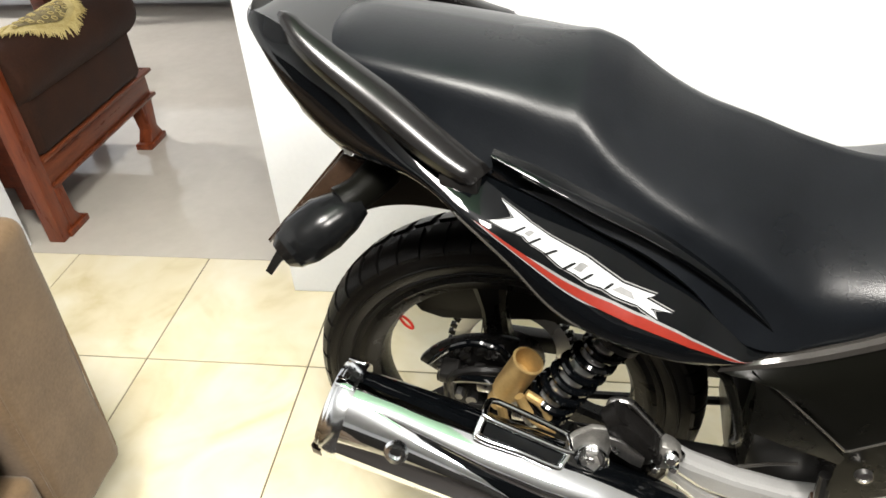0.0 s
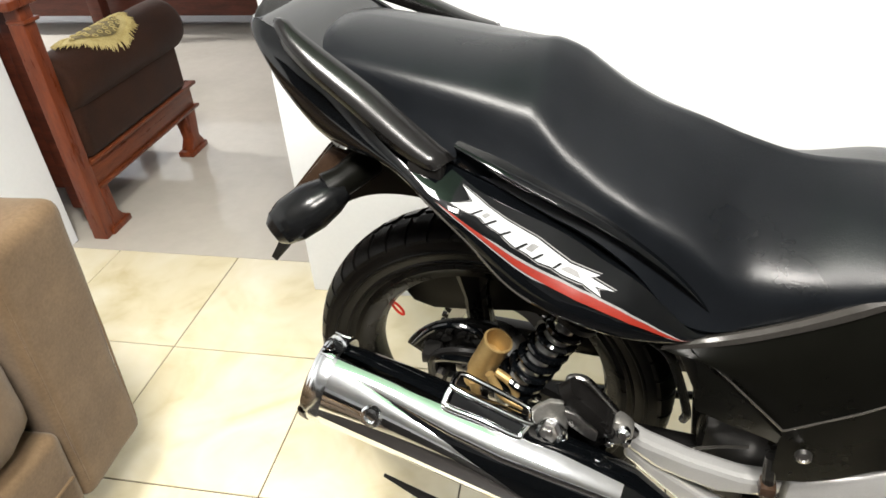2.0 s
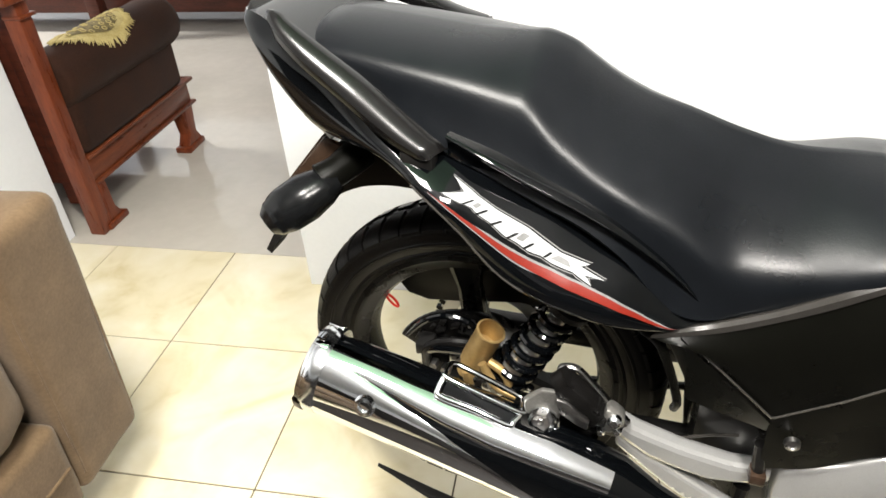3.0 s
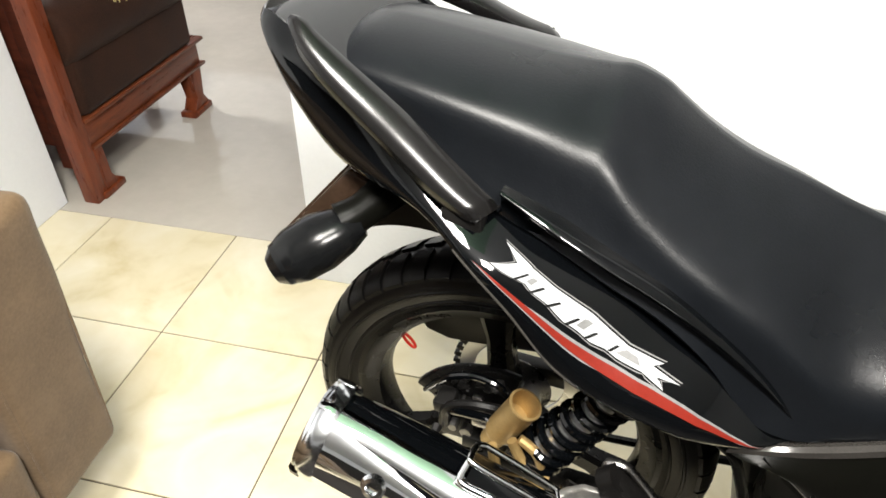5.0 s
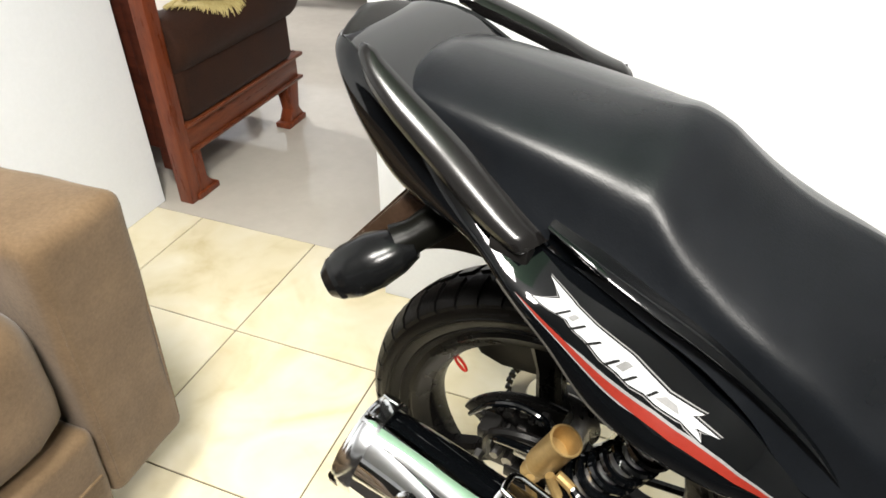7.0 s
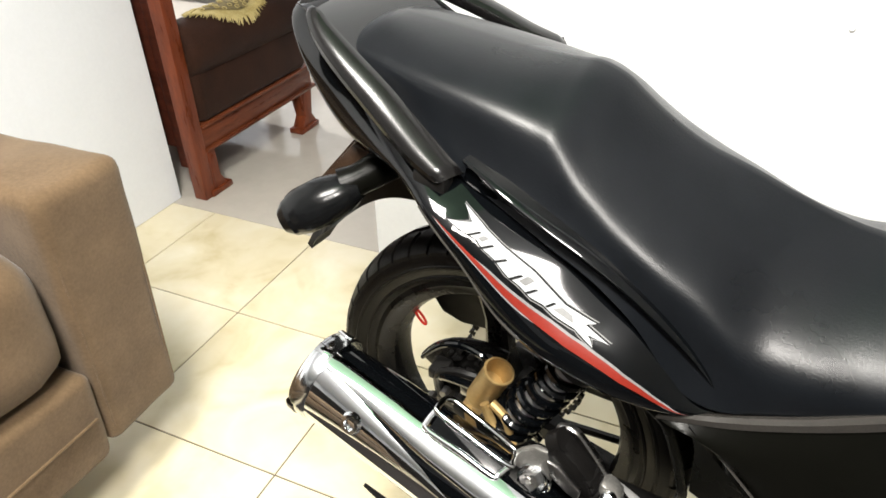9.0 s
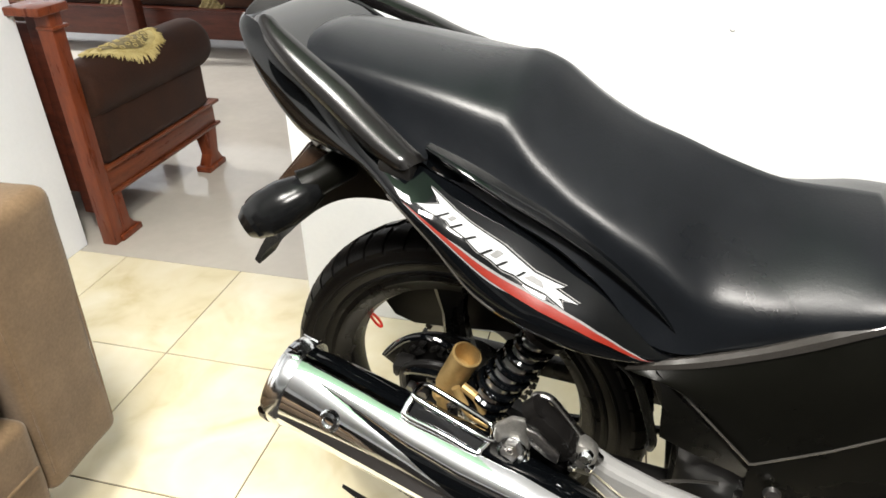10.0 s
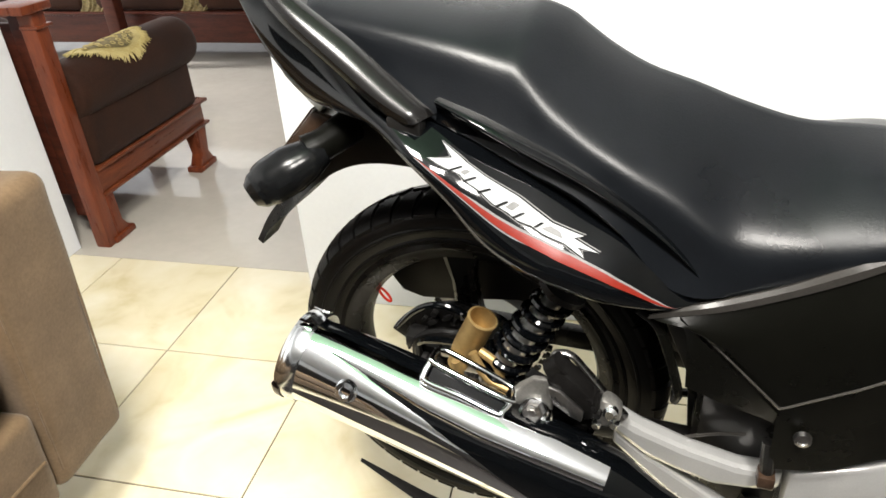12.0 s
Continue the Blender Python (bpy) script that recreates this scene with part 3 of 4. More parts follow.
# ---- rear wheel
wheel = part("rear_wheel", lathe([(0.222, -0.036), (0.224, -0.030), (0.208, -0.024), (0.203, 0.0), (0.208, 0.024), (0.224, 0.030), (0.222, 0.036), (0.212, 0.038), (0.204, 0.030), (0.190, 0.024), (0.184, 0.010), (0.184, -0.010), (0.190, -0.024), (0.204, -0.030), (0.212, -0.038)], AX, (0, 1, 0), 72, closed=True), M_RIM, bike, "satin black cast rear wheel rim")
part("tyre", lathe([(0.214, -0.032), (0.226, -0.042), (0.2275, -0.0445), (0.230, -0.0445), (0.2315, -0.0432), (0.240, -0.047), (0.2445, -0.0478), (0.246, -0.0498), (0.2485, -0.0498), (0.250, -0.0485), (0.255, -0.049), (0.266, -0.045), (0.2745, -0.036), (0.281, -0.020), (0.283, 0.0), (0.281, 0.020), (0.2745, 0.036), (0.266, 0.045), (0.255, 0.049), (0.240, 0.047), (0.226, 0.042), (0.214, 0.032), (0.211, 0.0)], AX, (0, 1, 0), 96, closed=True), M_RUBBER, wheel, "black rubber tyre with notched shoulder tread")
bm = bmesh.new()
for k in range(48):
    for s in (-1, 1):
        a0 = 2 * math.pi * (k + (0.5 if s > 0 else 0)) / 48
        rows = []
        for da, r, h in ((0.000, 0.2675, 0.046), (0.012, 0.2765, 0.038), (0.035, 0.2835, 0.021), (0.050, 0.2858, 0.006)):
            ring = []
            for dd, dr in ((0, -0.006), (0, 0.0012), (0.112 - da * 0.55, 0.0012), (0.112 - da * 0.55, -0.006)):
                a = a0 + s * (da + dd)
                ring.append(AX + Vector(((r + dr) * math.cos(a), s * h, (r + dr) * math.sin(a))))
            rows.append(ring)
        grid(bm, rows, True, True)
tagged(part("tread", bm, M_RUBBER, wheel), kind="stuff")
for k in range(3):
    a = radians(97 + 120 * k)
    d, c = Vector((math.cos(a), 0, math.sin(a))), Vector((-math.sin(a), 0, math.cos(a)))
    rows = [[AX + d * r + c * (wd * x) + Vector((0, h * y, 0)) for x, y in ((-1, -0.6), (-0.6, -1), (0.6, -1), (1, -0.6), (1, 0.6), (0.6, 1), (-0.6, 1), (-1, 0.6))] for r, wd, h in ((0.04, 0.024, 0.030), (0.09, 0.019, 0.018), (0.14, 0.017, 0.015), (0.192, 0.026, 0.018))]
    part("spoke", grid(bmesh.new(), rows, True, True), M_RIM, wheel)
part("hub", lathe([(0.012, -0.075), (0.030, -0.072), (0.034, -0.05), (0.062, -0.045), (0.066, -0.030), (0.045, -0.02), (0.045, 0.03), (0.055, 0.045), (0.03, 0.07), (0.012, 0.072)], AX, (0, 1, 0), 32, cap=True), M_STEEL, wheel)
bm = lathe([(0.097, 0.062), (0.097, 0.068), (0.070, 0.068), (0.070, 0.062)], AX, (0, 1, 0), 48, closed=True)
part("sprocket", bm, M_ALU, wheel, "light alloy rear sprocket")
bm = bmesh.new()
for k in range(40):
    a = 2 * math.pi * k / 40
    d, c = Vector((math.cos(a), 0, math.sin(a))), Vector((-math.sin(a), 0, math.cos(a)))
    o = AX + d * 0.100 + Vector((0, 0.065, 0))
    plate([o - d * 0.007 - c * 0.005 - Vector((0, 0.004, 0)), o - d * 0.007 + c * 0.005 - Vector((0, 0.004, 0)), o + d * 0.004 + c * 0.003 - Vector((0, 0.004, 0)), o + d * 0.004 - c * 0.003 - Vector((0, 0.004, 0))], (0, 0.008, 0), bm)
tagged(part("chain_teeth", bm, M_PLASTIC, wheel), kind="stuff")
part("axle_nut", lathe([(0.0, -0.108), (0.013, -0.108), (0.013, -0.088), (0.018, -0.088), (0.018, -0.08), (0.0, -0.08)], AX, (0, 1, 0), 6), M_STEEL, wheel)
tg = lp(0.114, 0.905, 0.484)
ring = [tg + Vector((0.010 + 0.0115 * math.cos(a) * 0.75 + 0.0035 * math.sin(a), -0.003, -0.004 - 0.0105 * math.cos(a) + 0.0035 * math.sin(a))) for a in (2 * math.pi * i / 24 for i in range(25))]
tag = part("tag", tube(ring, 0.0021, 8), M_TAG, wheel, "small red plastic loop on the valve")
part("valve_stem", tube([AX + Vector((-0.180, 0, 0.055)), tg + Vector((0, 0, 0.008))], 0.003, 8), M_RUBBER, wheel)

# ---- swing arm, brake, chain guard
for s in (-1, 1):
    arm = box((-0.03, s * 0.088 - 0.012, 0.372), (0.40, s * 0.088 + 0.012, 0.408), 0.006)
    part("swing_arm", arm, M_PLASTIC, bike)
part("chain_guard", plate([(-0.162, 0.050, 0.480), (-0.143, 0.050, 0.453), (-0.108, 0.050, 0.444), (-0.06, 0.050, 0.450), (0.05, 0.050, 0.468), (0.16, 0.050, 0.452), (0.38, 0.050, 0.40), (0.38, 0.050, 0.47), (0.16, 0.050, 0.545), (0.06, 0.050, 0.566), (-0.06, 0.050, 0.566), (-0.13, 0.050, 0.525)], (0, 0.009, 0), bevel=0.003), M_GUARD, bike, "grey black plastic chain guard")
bm = tube([(0.02, 0.065, 0.488), (0.20, 0.065, 0.462), (0.40, 0.065, 0.432)], 0.007, 6)
tube([(0.02, 0.065, 0.292), (0.20, 0.065, 0.318), (0.40, 0.065, 0.352)], 0.007, 6, bm=bm)
part("chain", bm, M_PLASTIC, bike)
arc = glide([(-0.090, -0.090, 0.490), (-0.066, -0.090, 0.519), (-0.048, -0.090, 0.533), (-0.027, -0.090, 0.541), (-0.006, -0.090, 0.540), (0.012, -0.090, 0.532), (0.024, -0.088, 0.505)], 30)
drum = part("brake_shield", tube(arc, [0.003, 0.0045, 0.005, 0.005, 0.005, 0.0045, 0.003], 10), M_GLOSS, wheel, "black curved rear brake shield")
fan = [AX + Vector((rr * math.cos(a), -0.060, rr * math.sin(a))) for rr, a in [(0.134, radians(78 + 70 * i / 12)) for i in range(13)] + [(0.03, radians(150)), (0.03, radians(82))]]
part("backing_plate", plate(fan, (0, 0.012, 0), bevel=0.002), M_RIM, drum)
rng = random.Random(5)
for k in range(16):
    a, rr, turn = radians(84 + 4.2 * k), rng.uniform(0.086, 0.126), rng.uniform(0, 3)
    o = AX + Vector((rr * math.cos(a), -0.072, rr * math.sin(a)))
    w, h = rng.uniform(0.003, 0.008), rng.uniform(0.002, 0.005)
    d, c = Vector((math.cos(turn), 0, math.sin(turn))), Vector((-math.sin(turn), 0, math.cos(turn)))
    part("lug", plate([o - d * w - c * h, o + d * w - c * h, o + d * w * 0.7 + c * h, o - d * w + c * h * 0.8], (0, rng.uniform(0.006, 0.012), 0), bevel=0.001), M_STEEL if k % 4 == 1 else M_PLASTIC, drum)
cal = part("brake_caliper", box((-0.075, -0.088, 0.405), (-0.005, -0.052, 0.465), 0.010), M_PLASTIC, bike, "black rear brake caliper")
part("bracket", box((-0.02, -0.086, 0.395), (0.04, -0.062, 0.45), 0.008), M_STEEL, cal)
part("bolt", lathe([(0.0, -0.010), (0.008, -0.010), (0.008, 0.01), (0.0, 0.01)], (-0.03, -0.09, 0.44), (0, 1, 0), 8), M_STEEL, cal)
for dx, dz, w in ((-0.062, 0.478, 0.012), (-0.012, 0.470, 0.010), (0.022, 0.452, 0.012), (0.035, 0.425, 0.010), (-0.02, 0.425, 0.014)):
    part("fitting", box((dx - w, -0.102, dz - w * 0.8), (dx + w, -0.070, dz + w * 0.8), 0.003), M_STEEL if dx > -0.015 else M_PLASTIC, cal)
for dx, dz in ((-0.045, 0.455), (0.005, 0.448), (0.028, 0.472), (-0.07, 0.432)):
    part("bolt", lathe([(0.0, -0.009), (0.006, -0.009), (0.007, 0.004), (0.0, 0.004)], (dx, -0.100, dz), (0, 1, 0), 6), M_STEEL, cal)
part("cable", tube([(-0.06, -0.10, 0.475), (-0.03, -0.115, 0.500), (0.02, -0.118, 0.505), (0.07, -0.11, 0.480), (0.10, -0.10, 0.44)], 0.0055, 8, 24), M_GLOSS, bike)
part("brake_hose", tube([lp(0.20, 0.80, 0.44), lp(0.205, 0.79, 0.49), lp(0.25, 0.785, 0.508), lp(0.30, 0.79, 0.49), lp(0.34, 0.79, 0.455)], 0.007, 8, 24), M_RUBBER, bike)

# ---- brass pipe
gt, gb = lp(0.301, 0.757, 0.560), lp(0.277, 0.762, 0.505)
gw = (gt - gb).normalized()
gl = (gt - gb).length
brass = part("brass_pipe", lathe([(0.0192, 0), (0.0192, gl - 0.004), (0.0206, gl - 0.002), (0.0200, gl), (0.0175, gl), (0.017, gl - 0.03), (0.0, gl - 0.03)], gb, gw, 28), M_BRASS, bike, "short open brass coloured pipe")
part("base", tube([gb + gw * 0.004, gb - gw * 0.008, gb - gw * 0.016, gb - gw * 0.034], [0.0192, 0.019, 0.0150, 0.0145], 14, 14), M_BRASS, brass)
for fork in ([(0.042, -0.150, 0.522), (0.052, -0.152, 0.502), (0.066, -0.154, 0.486), (0.090, -0.156, 0.478)], [(0.050, -0.146, 0.524), (0.070, -0.148, 0.512), (0.078, -0.150, 0.494), (0.074, -0.152, 0.476)], [(0.020, -0.152, 0.505), (0.024, -0.152, 0.480), (0.030, -0.152, 0.455)]):
    part("fork", tube(fork, [0.006, 0.0065, 0.006, 0.005][:len(fork)], 10, 16), M_BRASS, brass)

# ---- shock absorber
for side in (-1, 1):
    st, sb = lp(0.400, 0.742, 0.625), lp(0.322, 0.752, 0.485)
    if side > 0:
        st, sb = mirrored([st, sb])
    ax = (sb - st).normalized()
    e1 = ax.cross(Vector((0, 1, 0))).normalized()
    e2 = ax.cross(e1)
    ln = (sb - st).length
    shock = part("shock_absorber", tube([st - ax * 0.02, st + ax * ln * 0.55], 0.012, 12), M_STEEL, bike, "black coil spring shock absorber")
    coil = [st + ax * (ln * k / 150) + (0.020 + 0.008 * k / 150) * (math.cos(k * 2 * math.pi * 7.5 / 150) * e1 + math.sin(k * 2 * math.pi * 7.5 / 150) * e2) for k in range(151)]
    part("coil_spring", tube(coil, 0.0056, 8), M_GLOSS, shock)
    part("damper", tube([st + ax * ln * 0.30, sb + ax * 0.03], 0.0155, 14), M_ALU, shock)
    part("spring_cup", lathe([(0.012, -0.004), (0.030, -0.004), (0.031, 0.004), (0.012, 0.008)], st, ax, 20, cap=True), M_PLASTIC, shock)
    part("spring_seat", lathe([(0.012, -0.004), (0.030, -0.004), (0.031, 0.006), (0.012, 0.008)], sb, ax, 20, cap=True), M_PLASTIC, shock)

# ---- exhaust
ea, eb = lp(0.082, 0.704, 0.516), lp(0.420, 0.645, 0.427)
ew = (eb - ea).normalized()
el = (eb - ea).length
es = ew.cross(Vector((0, 0, 1))).normalized()
eu = es.cross(ew)
exhaust = part("exhaust_muffler", lathe([(0.034, -0.004), (0.046, -0.004), (0.050, 0.0), (0.053, 0.03), (0.055, 0.10), (0.055, el * 0.6), (0.053, el), (0.047, el + 0.05), (0.030, el + 0.10), (0.022, el + 0.14)], ea, ew, 48, cap=True), M_GLOSS, bike, "black exhaust muffler with pointed heat shield")


def on_muffler(h, a, r):
    return ea + ew * h + r * (math.cos(radians(a)) * es + math.sin(radians(a)) * eu)


# two shield halves part along a slanted line, with a dark wedge between them towards the front
CREASE_H = [0, 0.12, 0.45, 0.62, 1]


def shield_half(lo, hi, name, lift, dip):
    """dip: the side towards the crease, where the sheet turns in (lower half) or rolls over (upper half)."""
    rows = []
    for k in range(49):
        h = 0.006 + (el + 0.03) * k / 48
        a, b = float(np.interp(k / 48, *lo)), float(np.interp(k / 48, *hi))
        rr = 0.0585 - 0.004 * max(0, k / 48 - 0.8) / 0.2 + lift
        deep = float(np.interp(k / 48, [0.04, 0.25, 0.5, 1], [0, 0.0045, 0.008, 0.008]))
        row = []
        for j in range(25):
            c = a + (b - a) * (j / 24) ** (0.7 if dip == "upper" else 1.5)
            if dip == "upper":
                d = -deep * math.exp(-(b - c) / 11)
            else:
                d = -0.45 * deep * math.exp(-(c - a) / 4)
            row.append(on_muffler(h, c, rr + d))
        rows.append([on_muffler(h, a, rr - 0.007)] + row + [on_muffler(h, b, rr - 0.012)])
    return part(name, grid(bmesh.new(), rows), M_CHROME, exhaust, "polished chrome exhaust heat shield")


shield_half(([0, 0.25, 1], [-66, -66, -80]), (CREASE_H, [65, 61, 42, 24, -30]), "heat_shield", 0.0, "upper")
shield_half((CREASE_H, [66, 62, 43, 39, 45]), ([0, 0.5, 1], [88, 80, 74]), "heat_shield", 0.001, "lower")
part("end_ring", lathe([(0.046, -0.012), (0.0590, -0.012), (0.0605, -0.010), (0.0610, -0.002), (0.0608, 0.006), (0.0595, 0.010), (0.046, 0.010)], ea, ew, 48, closed=True), M_BRUSHED, exhaust, "brushed steel end ring")
part("rim", lathe([(0.047, -0.018), (0.0560, -0.018), (0.0585, -0.015), (0.0590, -0.012), (0.047, -0.012)], ea, ew, 48, closed=True), M_BRUSHED, exhaust, "brushed steel end rim")
# dark brown lip over the lower part of the end rim
lip_rows = [[on_muffler(h, -82 + 6 * k, r) for h, r in ((-0.0195, 0.050), (-0.0200, 0.0585), (-0.0170, 0.0615), (-0.0080, 0.0622), (-0.0075, 0.0600))] for k in range(13)]
part("brown_lip", grid(bmesh.new(), lip_rows), M_PLATE, exhaust, "dark brown lip on the lower part of the end rim")
for a in (80, 125):
    part("ring_clip", plate([on_muffler(-0.016, a - 6, 0.0600), on_muffler(-0.016, a + 6, 0.0600), on_muffler(0.006, a + 5, 0.0610), on_muffler(0.006, a - 5, 0.0610)], (on_muffler(0, a, 1) - on_muffler(0, a, 0)) * 0.0016, bevel=0.0005), M_CHROME, exhaust)
part("end_cap", lathe([(0.0, -0.002), (0.020, -0.002), (0.022, -0.016), (0.044, -0.014), (0.047, -0.006)], ea, ew, 32), M_PLASTIC, exhaust)
bo = lp(0.154, 0.642, 0.521)
bn = (bo - (ea + ew * (bo - ea).dot(ew))).normalized()
part("shield_bolt", lathe([(0.0, 0.003), (0.006, 0.003), (0.0075, 0.008), (0.012, 0.0075), (0.0145, 0.003), (0.0165, -0.004)], bo, bn, 24), M_BRUSHED, exhaust)
LOOPS = [
    [(0.022, -0.188, 0.551), (0.060, -0.188, 0.535), (0.100, -0.188, 0.516), (0.107, -0.192, 0.514), (0.111, -0.206, 0.515), (0.107, -0.214, 0.516), (0.060, -0.215, 0.534), (0.018, -0.215, 0.551), (0.012, -0.210, 0.554), (0.014, -0.194, 0.555), (0.022, -0.188, 0.551)],
    [(0.012, -0.210, 0.552), (0.007, -0.226, 0.542), (0.012, -0.232, 0.536), (0.055, -0.232, 0.524), (0.096, -0.232, 0.509), (0.103, -0.226, 0.510), (0.110, -0.210, 0.514)],
]
for loop in LOOPS:
    part("bracket_loop", tube(loop, 0.0038, 12, 72), M_CHROME, exhaust, "polished bent steel bracket rod")
part("bracket_side", plate([(0.016, -0.216, 0.548), (0.105, -0.216, 0.513), (0.098, -0.230, 0.508), (0.012, -0.230, 0.537)], (0, 0.003, -0.003)), M_GLOSS, exhaust)

# ---- pillion footrest and its alloy hanger
def on_side(outline, y, deep):
    return [lp(x, y, z) for x, z in outline], Vector((0, deep, 0))


UPARM = [(0.452, 0.496), (0.466, 0.491), (0.496, 0.471), (0.553, 0.445), (0.616, 0.425), (0.640, 0.424), (0.6655, 0.427), (0.6655, 0.396), (0.63, 0.391), (0.588, 0.392), (0.544, 0.409), (0.507, 0.427), (0.470, 0.459), (0.455, 0.474)]
LOARM = [(0.470, 0.462), (0.507, 0.428), (0.592, 0.364), (0.66, 0.315), (0.64, 0.292), (0.557, 0.352), (0.525, 0.382), (0.468, 0.440)]
foot = part("footrest_hanger", plate(*on_side(UPARM, 0.684, 0.028), bevel=0.008), M_ALU, bike, "satin aluminium pillion footrest hanger", 20)
part("brace", plate(*on_side(LOARM, 0.688, 0.020), bevel=0.005), M_ALU, foot, "", 20)
part("engine_side", plate(*on_side([(0.669, 0.431), (0.70, 0.438), (0.745, 0.452), (0.78, 0.472), (0.90, 0.46), (0.90, 0.34), (0.669, 0.33)], 0.680, 0.05), bevel=0.008), M_ALU, bike, "satin aluminium engine side casing", 50)
def flat(outline, y, deep, bevel):
    """A plate across the machine, from its outline seen from the side."""
    return plate([(x, y, z) for x, z in outline], (0, deep, 0), bevel=bevel)


part("loop", tube([(0.146, -0.166, 0.535), (0.147, -0.168, 0.556), (0.153, -0.170, 0.564), (0.169, -0.170, 0.564), (0.188, -0.170, 0.544), (0.218, -0.171, 0.508), (0.236, -0.172, 0.488)], [0.003, 0.004, 0.0045, 0.005, 0.0055, 0.0065, 0.007], 10, 40, flat=0.7), M_STEEL, foot)
part("loop_stay", tube([(0.156, -0.168, 0.562), (0.168, -0.168, 0.548), (0.184, -0.168, 0.526)], 0.0035, 8, 12), M_STEEL, foot)
rest = part("footrest", flat([(0.144, 0.542), (0.150, 0.558), (0.158, 0.566), (0.182, 0.546), (0.205, 0.524), (0.209, 0.510), (0.199, 0.492), (0.188, 0.494), (0.152, 0.530)], -0.200, 0.034, 0.008), M_RUBBER, foot, "folded black rubber footrest block", 25)
part("end_cap", tube([(0.150, -0.184, 0.548), (0.163, -0.184, 0.562)], 0.0150, 14), M_RUBBER, rest)
for k in range(3):
    o = Vector((0.196 + 0.005 * k, -0.192, 0.524 - 0.009 * k))
    part("rib", tube([o + Vector((0, -0.008, 0)), o + Vector((0.004, 0.016, 0.002))], 0.0045, 8), M_RUBBER, rest)
part("rest_plate", flat([(0.150, 0.540), (0.164, 0.536), (0.192, 0.513), (0.190, 0.496), (0.176, 0.502), (0.155, 0.517)], -0.205, 0.006, 0.002), M_STEEL, rest, "flat brownish steel footrest plate")
part("mount_plate", flat([(0.104, 0.512), (0.113, 0.526), (0.130, 0.541), (0.149, 0.542), (0.158, 0.520), (0.152, 0.485), (0.143, 0.462), (0.128, 0.455), (0.112, 0.462), (0.104, 0.484)], -0.196, 0.008, 0.003), M_CASTING, foot, "grey cast steel mounting plate", 20)
MOUNT_N = (0.03, 0.90, -0.43)
washer = part("washer", lathe([(0.010, 0.003), (0.018, 0.002), (0.0225, -0.002), (0.0255, -0.003), (0.0270, -0.001), (0.0275, 0.004)], (0.129, -0.200, 0.486), MOUNT_N, 32), M_CHROME, foot, "dished chrome washer")
part("mount_bolt", lathe([(0.0, -0.011), (0.004, -0.011), (0.005, -0.009), (0.0115, -0.011), (0.0130, -0.009), (0.0132, 0.000)], (0.134, -0.203, 0.498), MOUNT_N, 6), M_STEEL, washer, "", 20)
part("bolt_flange", lathe([(0.0, -0.002), (0.0165, -0.002), (0.0180, 0.000), (0.0182, 0.004)], (0.134, -0.203, 0.497), MOUNT_N, 28), M_BRUSHED, washer)
clamp = part("clamp", flat([(0.199, 0.484), (0.206, 0.505), (0.208, 0.524), (0.220, 0.522), (0.233, 0.511), (0.232, 0.494), (0.219, 0.482)], -0.192, 0.024, 0.006), M_CASTING, foot, "", 20)
for o, r in (((0.221, -0.194, 0.511), 0.0085), ((0.206, -0.194, 0.490), 0.006), ((0.226, -0.192, 0.494), 0.006)):
    part("clamp_bolt", lathe([(0.0, -0.008), (0.6 * r, -0.008), (r, -0.004), (r, 0.004)], o, (0.1, 0.95, -0.25), 12), M_BRUSHED, clamp)
for pts, rad in (([(0.150, -0.200, 0.474), (0.166, -0.205, 0.463), (0.182, -0.205, 0.458), (0.212, -0.195, 0.458)], 0.005), ([(0.138, -0.205, 0.449), (0.160, -0.208, 0.444), (0.184, -0.205, 0.440), (0.215, -0.195, 0.432)], 0.006), ([(0.110, -0.175, 0.500), (0.150, -0.172, 0.478), (0.200, -0.170, 0.455)], 0.012)):
    part("link_rod", tube(pts, rad, 10, 16), M_RIM, foot)
for x, z in ((0.166, 0.463), (0.186, 0.456), (0.176, 0.441)):
    part("pin", lathe([(0.0, -0.012), (0.004, -0.012), (0.0045, 0.004)], (x, -0.203, z), (0, 1, 0), 10), M_STEEL, foot)

def polyline(points, n):
    """n + 1 even points along straight pieces."""
    p = [Vector(q) for q in points]
    d = np.cumsum([0] + [(c - a).length for a, c in zip(p, p[1:])])
    out = []
    for k in range(n + 1):
        w = d[-1] * k / n
        i = int(min(np.searchsorted(d, w, side="right") - 1, len(p) - 2))
        out.append(p[i].lerp(p[i + 1], (w - d[i]) / (d[i + 1] - d[i])))
    return out


